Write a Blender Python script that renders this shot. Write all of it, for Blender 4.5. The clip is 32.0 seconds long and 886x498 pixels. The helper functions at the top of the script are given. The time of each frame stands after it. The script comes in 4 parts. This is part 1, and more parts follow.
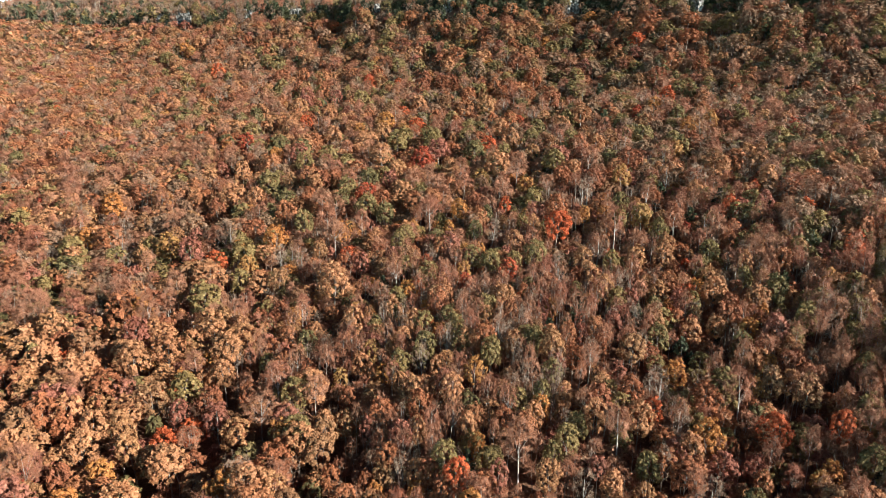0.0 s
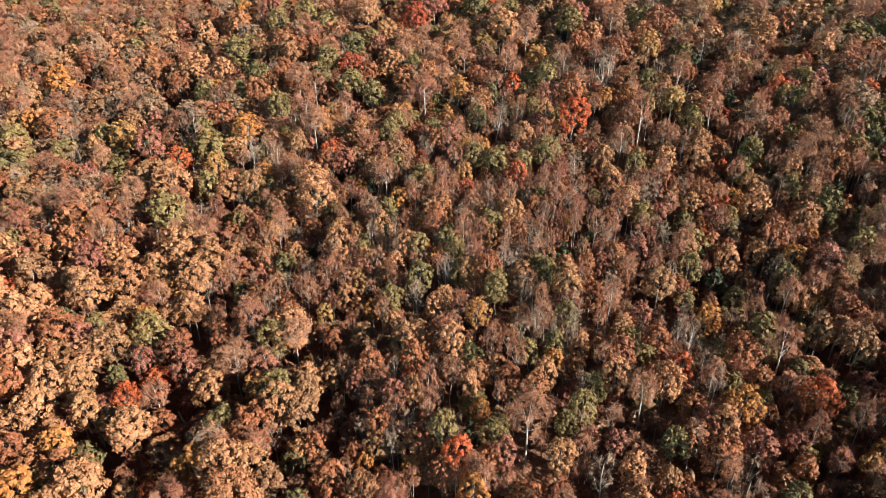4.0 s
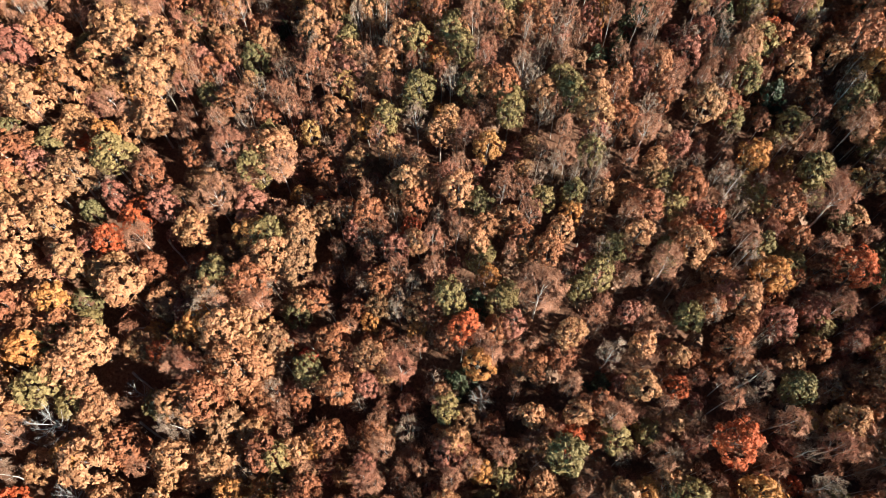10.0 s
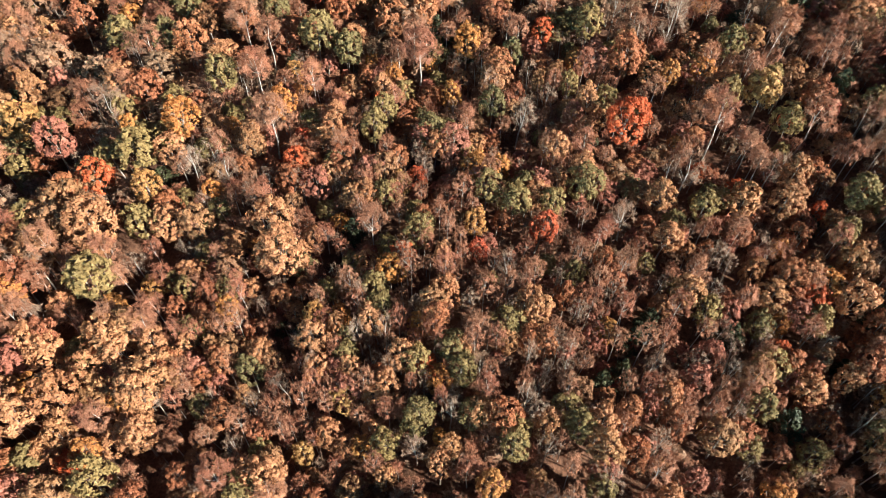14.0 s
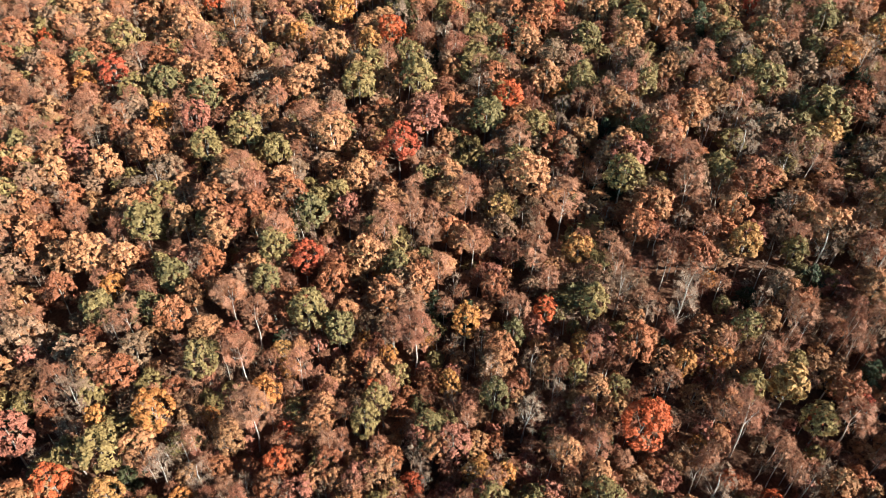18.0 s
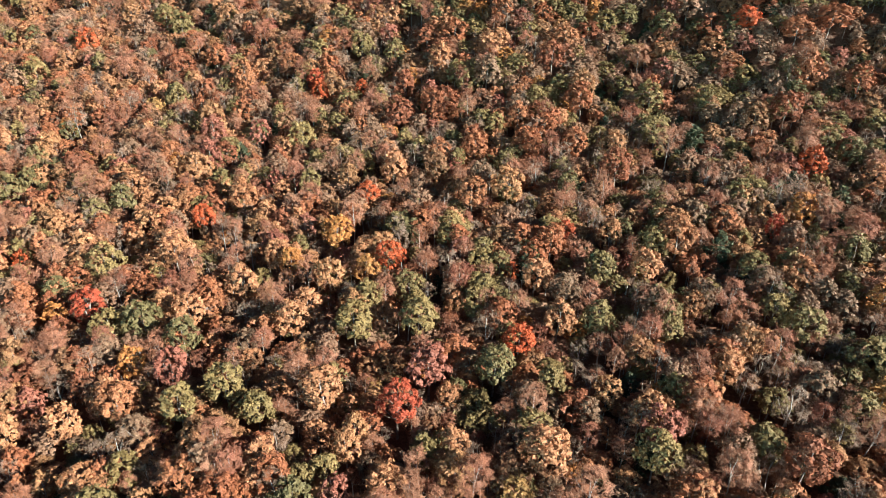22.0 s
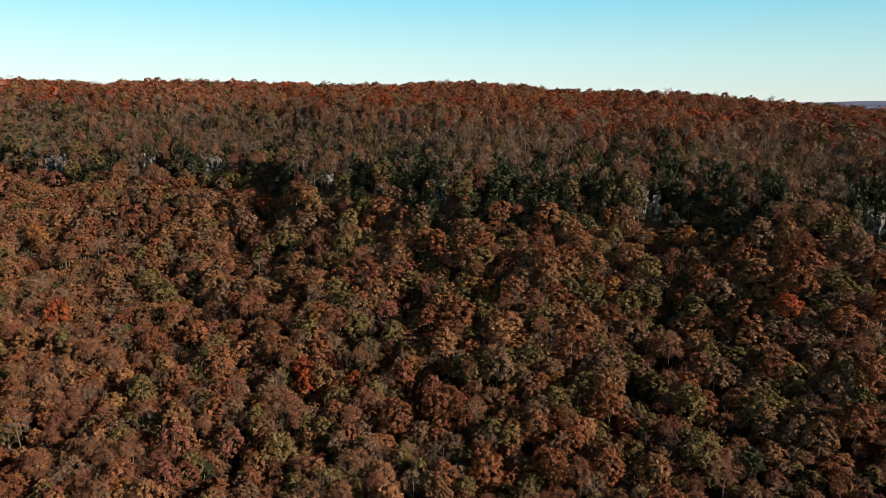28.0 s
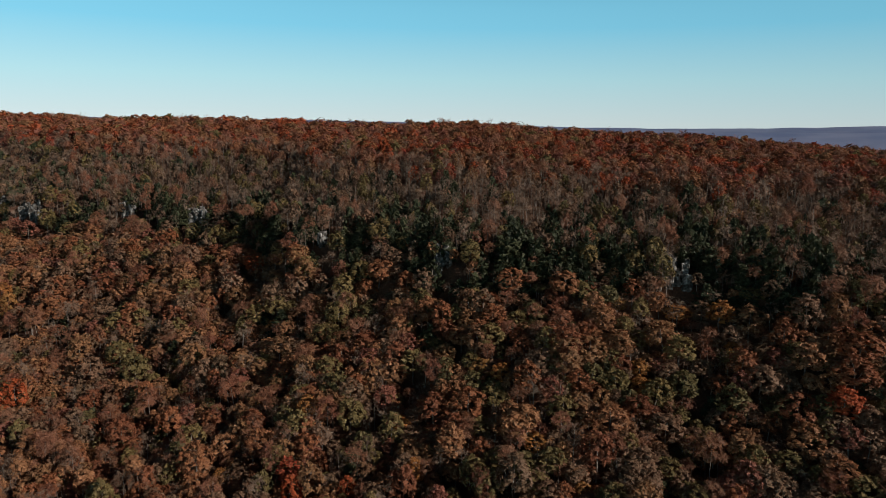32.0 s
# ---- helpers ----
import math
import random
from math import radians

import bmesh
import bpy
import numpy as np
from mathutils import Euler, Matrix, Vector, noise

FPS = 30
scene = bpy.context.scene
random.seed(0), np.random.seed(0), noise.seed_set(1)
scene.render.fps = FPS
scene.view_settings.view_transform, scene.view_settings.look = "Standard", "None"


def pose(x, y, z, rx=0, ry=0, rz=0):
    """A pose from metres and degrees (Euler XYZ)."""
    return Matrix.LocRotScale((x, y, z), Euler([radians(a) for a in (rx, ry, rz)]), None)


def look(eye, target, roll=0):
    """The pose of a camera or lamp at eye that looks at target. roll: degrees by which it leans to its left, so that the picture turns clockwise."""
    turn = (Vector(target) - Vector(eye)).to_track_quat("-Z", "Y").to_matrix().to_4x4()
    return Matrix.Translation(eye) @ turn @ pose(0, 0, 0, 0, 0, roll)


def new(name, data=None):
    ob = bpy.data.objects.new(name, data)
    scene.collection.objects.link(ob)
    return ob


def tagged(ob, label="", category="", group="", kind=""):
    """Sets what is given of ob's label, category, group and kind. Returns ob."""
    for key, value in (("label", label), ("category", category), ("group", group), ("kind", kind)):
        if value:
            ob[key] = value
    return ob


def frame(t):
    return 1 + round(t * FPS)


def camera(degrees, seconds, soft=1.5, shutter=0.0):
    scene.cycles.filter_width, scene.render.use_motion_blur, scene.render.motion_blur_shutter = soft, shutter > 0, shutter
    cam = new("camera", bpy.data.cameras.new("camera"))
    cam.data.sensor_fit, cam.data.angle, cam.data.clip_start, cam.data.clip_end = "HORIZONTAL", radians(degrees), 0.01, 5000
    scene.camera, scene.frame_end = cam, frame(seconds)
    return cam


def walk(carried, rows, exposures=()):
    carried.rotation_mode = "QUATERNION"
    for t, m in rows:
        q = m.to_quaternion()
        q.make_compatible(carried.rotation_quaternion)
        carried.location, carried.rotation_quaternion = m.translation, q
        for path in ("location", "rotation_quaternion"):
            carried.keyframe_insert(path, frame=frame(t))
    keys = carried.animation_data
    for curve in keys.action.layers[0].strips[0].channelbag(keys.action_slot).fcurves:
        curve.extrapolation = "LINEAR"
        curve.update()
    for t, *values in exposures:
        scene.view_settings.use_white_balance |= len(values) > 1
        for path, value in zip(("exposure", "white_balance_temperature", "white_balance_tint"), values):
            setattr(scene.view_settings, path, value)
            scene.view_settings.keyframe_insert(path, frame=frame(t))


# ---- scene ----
cam = camera(66.4, 32.0, soft=0.86)
PATH = [
    (0, (0.19, -0.01, 119.68), (0.20, 96.92, 95.10), 0.87),
    (0.5, (-0.13, 5.08, 121.73), (-0.14, 102.46, 99.00), 0.88),
    (1, (-0.27, 10.00, 123.74), (-0.28, 107.78, 102.75), 0.90),
    (1.5, (-0.27, 14.85, 125.66), (-0.23, 112.99, 106.46), 0.93),
    (2, (-0.35, 19.60, 127.36), (-0.21, 117.98, 109.41), 0.97),
    (2.5, (-0.54, 24.33, 128.86), (-0.21, 122.20, 108.34), 0.98),
    (3, (-0.58, 29.02, 130.29), (-0.04, 125.18, 102.87), 0.93),
    (3.5, (-0.39, 33.67, 131.81), (0.31, 126.27, 94.05), 0.83),
    (4, (-0.02, 38.33, 133.58), (0.63, 125.84, 85.18), 0.74),
    (4.5, (0.20, 42.76, 135.57), (0.79, 123.90, 77.12), 0.71),
    (6.5, (-0.85, 60.70, 144.61), (0.15, 106.88, 55.91), 0.67),
    (7, (-0.97, 65.23, 146.59), (0.00, 104.29, 54.54), 0.72),
    (7.5, (-0.98, 69.75, 148.52), (-0.08, 105.79, 55.24), 0.77),
    (8, (-0.97, 74.29, 150.47), (-0.10, 110.81, 57.38), 0.79),
    (8.5, (-1.01, 78.94, 152.45), (-0.13, 116.48, 59.77), 0.83),
    (9, (-1.10, 83.62, 154.31), (-0.18, 123.19, 62.48), 0.91),
    (9.5, (-1.23, 88.30, 156.05), (-0.27, 130.29, 65.29), 0.95),
    (10, (-1.32, 92.93, 157.74), (-0.33, 137.28, 68.12), 0.95),
    (10.5, (-1.40, 97.46, 159.63), (-0.33, 144.14, 71.19), 0.96),
    (11, (-1.48, 102.01, 161.62), (-0.33, 150.95, 74.42), 0.94),
    (11.5, (-1.44, 106.70, 163.52), (-0.32, 157.83, 77.59), 0.90),
    (12, (-1.35, 111.56, 165.36), (-0.31, 164.79, 80.71), 0.85),
    (12.5, (-1.26, 116.50, 167.19), (-0.29, 171.72, 83.82), 0.83),
    (13, (-1.26, 121.29, 169.16), (-0.31, 178.43, 87.10), 0.78),
    (13.5, (-1.26, 125.97, 171.16), (-0.32, 185.02, 90.46), 0.77),
    (14, (-1.26, 130.56, 173.00), (-0.29, 191.63, 93.82), 0.81),
    (14.5, (-1.37, 134.94, 174.74), (-0.34, 198.13, 97.24), 0.80),
    (16.5, (-2.05, 152.06, 181.13), (-0.40, 223.57, 111.24), 0.76),
    (17, (-2.08, 156.25, 182.82), (-0.35, 229.64, 114.91), 0.73),
    (17.5, (-2.07, 160.61, 184.48), (-0.30, 235.80, 118.58), 0.75),
    (18, (-2.05, 165.07, 186.14), (-0.19, 242.01, 122.29), 0.80),
    (18.5, (-2.12, 169.83, 187.91), (-0.22, 248.42, 126.10), 0.76),
    (19, (-2.16, 174.84, 189.82), (-0.24, 254.91, 129.95), 0.74),
    (19.5, (-2.15, 179.95, 191.84), (-0.29, 261.41, 133.86), 0.72),
    (20, (-2.19, 184.96, 193.86), (-0.31, 267.80, 137.88), 0.70),
    (20.5, (-2.24, 189.88, 195.89), (-0.38, 274.07, 141.95), 0.66),
    (21, (-2.32, 194.85, 198.03), (-0.47, 280.27, 146.07), 0.71),
    (21.5, (-2.51, 199.82, 200.28), (-0.63, 286.39, 150.27), 0.72),
    (22, (-2.74, 204.84, 202.52), (-0.82, 292.53, 154.47), 0.75),
    (22.5, (-2.91, 209.80, 204.64), (-0.92, 298.62, 158.73), 0.70),
    (23, (-2.89, 214.59, 206.61), (-1.00, 304.55, 162.97), 0.77),
    (23.5, (-2.88, 219.23, 208.64), (-1.03, 310.29, 167.35), 0.77),
    (24, (-2.90, 223.77, 210.84), (-1.07, 315.85, 171.89), 0.75),
    (24.5, (-2.95, 228.24, 213.19), (-1.10, 321.27, 176.57), 0.74),
    (25, (-3.04, 232.87, 215.54), (-1.19, 326.81, 181.28), 0.72),
    (25.5, (-3.17, 237.52, 217.79), (-1.31, 332.31, 185.97), 0.71),
    (27.5, (-4.02, 256.35, 226.32), (-2.14, 353.78, 203.90), 0.73),
    (28, (-4.40, 261.19, 228.53), (-2.47, 358.83, 207.04), 0.71),
    (28.5, (-4.85, 265.97, 230.74), (-2.86, 363.78, 210.03), 0.73),
    (29, (-5.33, 270.81, 232.88), (-3.24, 368.78, 212.90), 0.73),
    (29.5, (-5.76, 275.75, 234.93), (-3.62, 373.85, 215.63), 0.73),
    (30, (-6.12, 280.71, 236.85), (-3.94, 378.91, 218.09), 0.76),
    (30.5, (-6.39, 285.67, 238.68), (-4.18, 383.91, 220.14), 0.73),
    (31, (-6.64, 290.56, 240.44), (-4.40, 388.81, 221.96), 0.71),
    (31.5, (-6.88, 295.32, 242.17), (-4.62, 393.58, 223.69), 0.69),
    (32, (-7.07, 300.09, 243.84), (-4.79, 398.36, 225.44), 0.72),
]
walk(cam, [(t, look(eye, target, roll)) for t, eye, target, roll in PATH],
     exposures=[(0, 1.60, 6000, 8), (1.0, 1.38, 6300, 10), (2.0, 1.02, 6600, 11), (3.0, 1.14, 6100, 10), (4.0, 1.70, 6050, 8), (8.0, 2.02, 6000, 7), (14.0, 2.02, 6000, 8),
                (20.0, 1.95, 5850, 6), (25.0, 1.90, 5600, 3), (25.5, 1.80, 5650, 4), (27.5, 0.14, 6800, 13), (28.0, 0.02, 6850, 14), (32.0, -0.42, 6150, 13)])

# ---- light: low autumn sun from behind the right shoulder, clear sky ----
SUN_AZ, SUN_EL = 116.0, 24.0
sun_way = Vector((math.cos(radians(SUN_EL)) * math.sin(radians(SUN_AZ)),
                  math.cos(radians(SUN_EL)) * math.cos(radians(SUN_AZ)), math.sin(radians(SUN_EL))))
world = bpy.data.worlds.new("world")
scene.world = world
world.use_nodes = True
wn, wl = world.node_tree.nodes, world.node_tree.links
sky = wn.new("ShaderNodeTexSky")
sky.sky_type, sky.sun_disc = "NISHITA", False
sky.sun_elevation, sky.sun_rotation = radians(SUN_EL), radians(SUN_AZ)
sky.altitude, sky.air_density, sky.dust_density, sky.ozone_density = 300, 0.8, 0.2, 1.2
wn["Background"].inputs["Strength"].default_value = 0.10
# clear cyan sky that pales into haze towards the horizon, all the way round
coord, split = wn.new("ShaderNodeTexCoord"), wn.new("ShaderNodeSeparateXYZ")
wl.new(coord.outputs["Generated"], split.inputs[0])
band = wn.new("ShaderNodeMapRange")
band.inputs["From Max"].default_value = 0.2
wl.new(split.outputs["Z"], band.inputs["Value"])
low = wn.new("ShaderNodeValToRGB")
low.color_ramp.elements[0].color = (0.57, 0.66, 0.62, 1)
low.color_ramp.elements[1].color = (0.17, 0.48, 0.62, 1)
low.color_ramp.elements.new(0.30).color = (0.41, 0.65, 0.66, 1)
low.color_ramp.elements.new(0.65).color = (0.21, 0.55, 0.68, 1)
wl.new(band.outputs["Result"], low.inputs["Fac"])
bright = wn.new("ShaderNodeVectorMath")
bright.operation = "SCALE"
side = wn.new("ShaderNodeMath")  # hazier and paler to one side
side.operation = "MULTIPLY_ADD"
side.inputs[1].default_value, side.inputs[2].default_value = -3.4, 14.2
wl.new(split.outputs["X"], side.inputs[0])
wl.new(side.outputs[0], bright.inputs["Scale"])
wl.new(low.outputs["Color"], bright.inputs[0])
pale = wn.new("ShaderNodeMapRange")
pale.interpolation_type = "SMOOTHSTEP"
for key, value in (("From Min", 0.15), ("From Max", 0.32), ("To Min", 1.0), ("To Max", 0.0)):
    pale.inputs[key].default_value = value
wl.new(split.outputs["Z"], pale.inputs["Value"])
tint, hazy = wn.new("ShaderNodeMix"), wn.new("ShaderNodeMix")
tint.data_type = hazy.data_type = "RGBA"
tint.blend_type = "MULTIPLY"
tint.inputs["Factor"].default_value = 1.0
tint.inputs["B"].default_value = (0.09, 0.10, 0.13, 1)
wl.new(sky.outputs[0], tint.inputs["A"])
wl.new(pale.outputs["Result"], hazy.inputs["Factor"])
wl.new(tint.outputs["Result"], hazy.inputs["A"])
wl.new(bright.outputs["Vector"], hazy.inputs["B"])
wl.new(hazy.outputs["Result"], wn["Background"].inputs["Color"])
sun = new("sun", bpy.data.lights.new("sun", "SUN"))
sun.data.energy, sun.data.angle, sun.data.color = 5.0, radians(0.6), (1.0, 0.93, 0.82)
sun.matrix_world = look(sun_way * 900, (0, 0, 0))


# ---- materials ----
def material(name):
    m = bpy.data.materials.new(name)
    m.use_nodes = True
    n = m.node_tree.nodes
    n["Principled BSDF"].inputs["Specular IOR Level"].default_value = 0.2
    return m, n, m.node_tree.links


def ramp(n, stops):
    r = n.new("ShaderNodeValToRGB")
    r.color_ramp.elements[0].position, r.color_ramp.elements[1].position = stops[0][0], stops[-1][0]
    r.color_ramp.elements[0].color, r.color_ramp.elements[1].color = (*stops[0][1], 1), (*stops[-1][1], 1)
    for pos, col in stops[1:-1]:
        r.color_ramp.elements.new(pos).color = (*col, 1)
    return r


def leaf_material(name, stops, joined=False, translucent=0.10, spread=0.24, lace=0.41, twiggy=0.0):
    """Foliage: one hue for each tree, drawn along the ramp, and each spray a little lighter or duller."""
    m, n, l = material(name)
    if joined:
        who = n.new("ShaderNodeAttribute")
        who.attribute_name = "tree_random"
        whose = who.outputs["Fac"]
    else:
        whose = n.new("ShaderNodeObjectInfo").outputs["Random"]
    hue = ramp(n, stops)
    geo = n.new("ShaderNodeNewGeometry")
    tex = n.new("ShaderNodeTexNoise")
    tex.inputs["Scale"].default_value, tex.inputs["Detail"].default_value = 0.35, 3
    l.new(geo.outputs["Position"], tex.inputs["Vector"])
    shift = n.new("ShaderNodeMath")
    shift.operation = "MULTIPLY_ADD"
    l.new(tex.outputs["Fac"], shift.inputs[0])
    shift.inputs[1].default_value = 0.3
    add = n.new("ShaderNodeMath")
    add.operation = "SUBTRACT"
    l.new(whose, add.inputs[0])
    add.inputs[1].default_value = 0.15
    l.new(add.outputs[0], shift.inputs[2])
    l.new(shift.outputs[0], hue.inputs["Fac"])
    val = n.new("ShaderNodeMapRange")
    val.inputs["To Min"].default_value, val.inputs["To Max"].default_value = 1 - spread, 1 + spread * 0.7
    l.new(geo.outputs["Random Per Island"], val.inputs["Value"])
    fine = n.new("ShaderNodeTexNoise")  # single leaves within a spray
    fine.inputs["Scale"].default_value, fine.inputs["Detail"].default_value = 2.4, 2
    l.new(geo.outputs["Position"], fine.inputs["Vector"])
    leafy = n.new("ShaderNodeMapRange")
    for key, value in (("From Min", 0.36), ("From Max", 0.64), ("To Min", 0.74), ("To Max", 1.18)):
        leafy.inputs[key].default_value = value
    l.new(fine.outputs["Fac"], leafy.inputs["Value"])
    both = n.new("ShaderNodeMath")
    both.operation = "MULTIPLY"
    l.new(val.outputs["Result"], both.inputs[0])
    l.new(leafy.outputs["Result"], both.inputs[1])
    hsv = n.new("ShaderNodeHueSaturation")
    l.new(hue.outputs["Color"], hsv.inputs["Color"])
    l.new(both.outputs[0], hsv.inputs["Value"])
    p = n["Principled BSDF"]
    p.inputs["Roughness"].default_value = 0.65
    l.new(hsv.outputs["Color"], p.inputs["Base Color"])
    tr = n.new("ShaderNodeBsdfTranslucent")
    l.new(hsv.outputs["Color"], tr.inputs["Color"])
    mix = n.new("ShaderNodeMixShader")
    mix.inputs[0].default_value = translucent
    l.new(p.outputs[0], mix.inputs[1])
    l.new(tr.outputs[0], mix.inputs[2])
    # gaps between the leaves or twigs of a spray
    gap = n.new("ShaderNodeMath")
    if twiggy:
        net = n.new("ShaderNodeTexVoronoi")
        net.feature = "DISTANCE_TO_EDGE"
        net.inputs["Scale"].default_value = 3.0
        l.new(geo.outputs["Position"], net.inputs["Vector"])
        gap.operation = "LESS_THAN"
        l.new(net.outputs["Distance"], gap.inputs[0])
        gap.inputs[1].default_value = twiggy
    else:
        cut = n.new("ShaderNodeTexNoise")
        cut.inputs["Scale"].default_value, cut.inputs["Detail"].default_value = 2.6, 3
        l.new(geo.outputs["Position"], cut.inputs["Vector"])
        gap.operation = "GREATER_THAN"
        l.new(cut.outputs["Fac"], gap.inputs[0])
        gap.inputs[1].default_value = lace
    clear, leafage = n.new("ShaderNodeBsdfTransparent"), n.new("ShaderNodeMixShader")
    l.new(gap.outputs[0], leafage.inputs[0])
    l.new(clear.outputs[0], leafage.inputs[1])
    l.new(mix.outputs[0], leafage.inputs[2])
    l.new(leafage.outputs[0], n["Material Output"].inputs["Surface"])
    return m


def bark_material(name, dark, light):
    m, n, l = material(name)
    geo = n.new("ShaderNodeNewGeometry")
    tex = n.new("ShaderNodeTexNoise")
    tex.inputs["Scale"].default_value, tex.inputs["Detail"].default_value = 1.3, 5
    l.new(geo.outputs["Position"], tex.inputs["Vector"])
    r = ramp(n, [(0.35, dark), (0.65, light)])
    l.new(tex.outputs["Fac"], r.inputs["Fac"])
    l.new(r.outputs["Color"], n["Principled BSDF"].inputs["Base Color"])
    n["Principled BSDF"].inputs["Roughness"].default_value = 0.85
    bump = n.new("ShaderNodeBump")
    bump.inputs["Strength"].default_value = 0.4
    l.new(tex.outputs["Fac"], bump.inputs["Height"])
    l.new(bump.outputs["Normal"], n["Principled BSDF"].inputs["Normal"])
    return m


PALETTES = {
    "rust": [(0.0, (0.215, 0.075, 0.036)), (0.3, (0.285, 0.100, 0.042)), (0.55, (0.315, 0.126, 0.055)), (0.8, (0.28, 0.140, 0.062)), (1.0, (0.205, 0.100, 0.050))],
    "brown": [(0.0, (0.225, 0.120, 0.068)), (0.5, (0.255, 0.144, 0.084)), (1.0, (0.19, 0.112, 0.062))],
    "tan": [(0.0, (0.355, 0.165, 0.076)), (0.5, (0.385, 0.175, 0.080)), (1.0, (0.325, 0.160, 0.068))],
    "gold": [(0.0, (0.387, 0.170, 0.048)), (0.5, (0.370, 0.143, 0.040)), (1.0, (0.317, 0.179, 0.062))],
    "red": [(0.0, (0.400, 0.080, 0.026)), (0.5, (0.384, 0.090, 0.030)), (1.0, (0.320, 0.057, 0.030))],
    "pink": [(0.0, (0.30, 0.118, 0.074)), (0.5, (0.275, 0.100, 0.062)), (1.0, (0.245, 0.085, 0.052))],
    "olive": [(0.0, (0.170, 0.122, 0.046)), (0.5, (0.235, 0.158, 0.058)), (1.0, (0.125, 0.100, 0.040))],
    "thin": [(0.0, (0.295, 0.120, 0.065)), (0.5, (0.31, 0.146, 0.082)), (1.0, (0.27, 0.098, 0.056))],
    "bare": [(0.0, (0.30, 0.205, 0.142)), (0.5, (0.27, 0.172, 0.115)), (1.0, (0.235, 0.140, 0.090))],
    "dead": [(0.0, (0.288, 0.258, 0.229)), (0.5, (0.322, 0.291, 0.261)), (1.0, (0.242, 0.207, 0.179))],
    "pine": [(0.0, (0.040, 0.045, 0.022)), (0.5, (0.055, 0.060, 0.028)), (1.0, (0.080, 0.080, 0.036))],
}
LACE = {"thin": {"twiggy": 0.052}, "bare": {"twiggy": 0.04}, "dead": {"lace": 0.0}, "pine": {"lace": 0.42}}
LEAF = {k: leaf_material(k + "_leaves", s, **LACE.get(k, {})) for k, s in PALETTES.items()}
LEAF_FAR = {k: leaf_material(k + "_leaves_joined", s, joined=True, **LACE.get(k, {})) for k, s in PALETTES.items()}
BARK = bark_material("grey_bark", (0.12, 0.09, 0.07), (0.32, 0.27, 0.225))
BARK_PALE = bark_material("pale_bark", (0.22, 0.18, 0.145), (0.46, 0.405, 0.35))

litter, n, l = material("leaf_litter")
geo = n.new("ShaderNodeNewGeometry")
big, small = n.new("ShaderNodeTexNoise"), n.new("ShaderNodeTexNoise")
big.inputs["Scale"].default_value, big.inputs["Detail"].default_value = 0.06, 6
small.inputs["Scale"].default_value, small.inputs["Detail"].default_value = 1.6, 6
for tex in (big, small):
    l.new(geo.outputs["Position"], tex.inputs["Vector"])
r1 = ramp(n, [(0.3, (0.10, 0.052, 0.033)), (0.5, (0.18, 0.086, 0.048)), (0.72, (0.25, 0.128, 0.074))])
r2 = ramp(n, [(0.3, (0.45, 0.45, 0.45)), (0.7, (1, 1, 1))])
mul = n.new("ShaderNodeMix")
mul.data_type, mul.blend_type = "RGBA", "MULTIPLY"
mul.inputs["Factor"].default_value = 1
l.new(big.outputs["Fac"], r1.inputs["Fac"])
l.new(small.outputs["Fac"], r2.inputs["Fac"])
l.new(r1.outputs["Color"], mul.inputs["A"])
l.new(r2.outputs["Color"], mul.inputs["B"])
l.new(mul.outputs["Result"], n["Principled BSDF"].inputs["Base Color"])
n["Principled BSDF"].inputs["Roughness"].default_value = 0.9
bump = n.new("ShaderNodeBump")
bump.inputs["Strength"].default_value, bump.inputs["Distance"].default_value = 0.8, 0.3
l.new(small.outputs["Fac"], bump.inputs["Height"])
l.new(bump.outputs["Normal"], n["Principled BSDF"].inputs["Normal"])

rock_mat, n, l = material("sandstone")
geo = n.new("ShaderNodeNewGeometry")
tex, wave = n.new("ShaderNodeTexNoise"), n.new("ShaderNodeTexWave")
tex.inputs["Scale"].default_value, tex.inputs["Detail"].default_value = 0.5, 8
wave.bands_direction = "Z"
wave.inputs["Scale"].default_value, wave.inputs["Distortion"].default_value = 0.5, 4
l.new(geo.outputs["Position"], tex.inputs["Vector"])
l.new(geo.outputs["Position"], wave.inputs["Vector"])
r1 = ramp(n, [(0.38, (0.06, 0.052, 0.044)), (0.52, (0.20, 0.183, 0.16)), (0.66, (0.45, 0.42, 0.385))])
r2 = ramp(n, [(0.0, (0.6, 0.58, 0.55)), (1.0, (1, 1, 1))])
mul = n.new("ShaderNodeMix")
mul.data_type, mul.blend_type = "RGBA", "MULTIPLY"
mul.inputs["Factor"].default_value = 0.8
l.new(tex.outputs["Fac"], r1.inputs["Fac"])
l.new(wave.outputs["Fac"], r2.inputs["Fac"])
l.new(r1.outputs["Color"], mul.inputs["A"])
l.new(r2.outputs["Color"], mul.inputs["B"])
l.new(mul.outputs["Result"], n["Principled BSDF"].inputs["Base Color"])
n["Principled BSDF"].inputs["Roughness"].default_value = 0.9
bump = n.new("ShaderNodeBump")
bump.inputs["Strength"].default_value, bump.inputs["Distance"].default_value = 0.7, 0.6
l.new(tex.outputs["Fac"], bump.inputs["Height"])
l.new(bump.outputs["Normal"], n["Principled BSDF"].inputs["Normal"])


# ---- the lie of the land ----
def step(a, b, v):
    s = np.clip((v - a) / (b - a), 0, 1)
    return s * s * (3 - 2 * s)


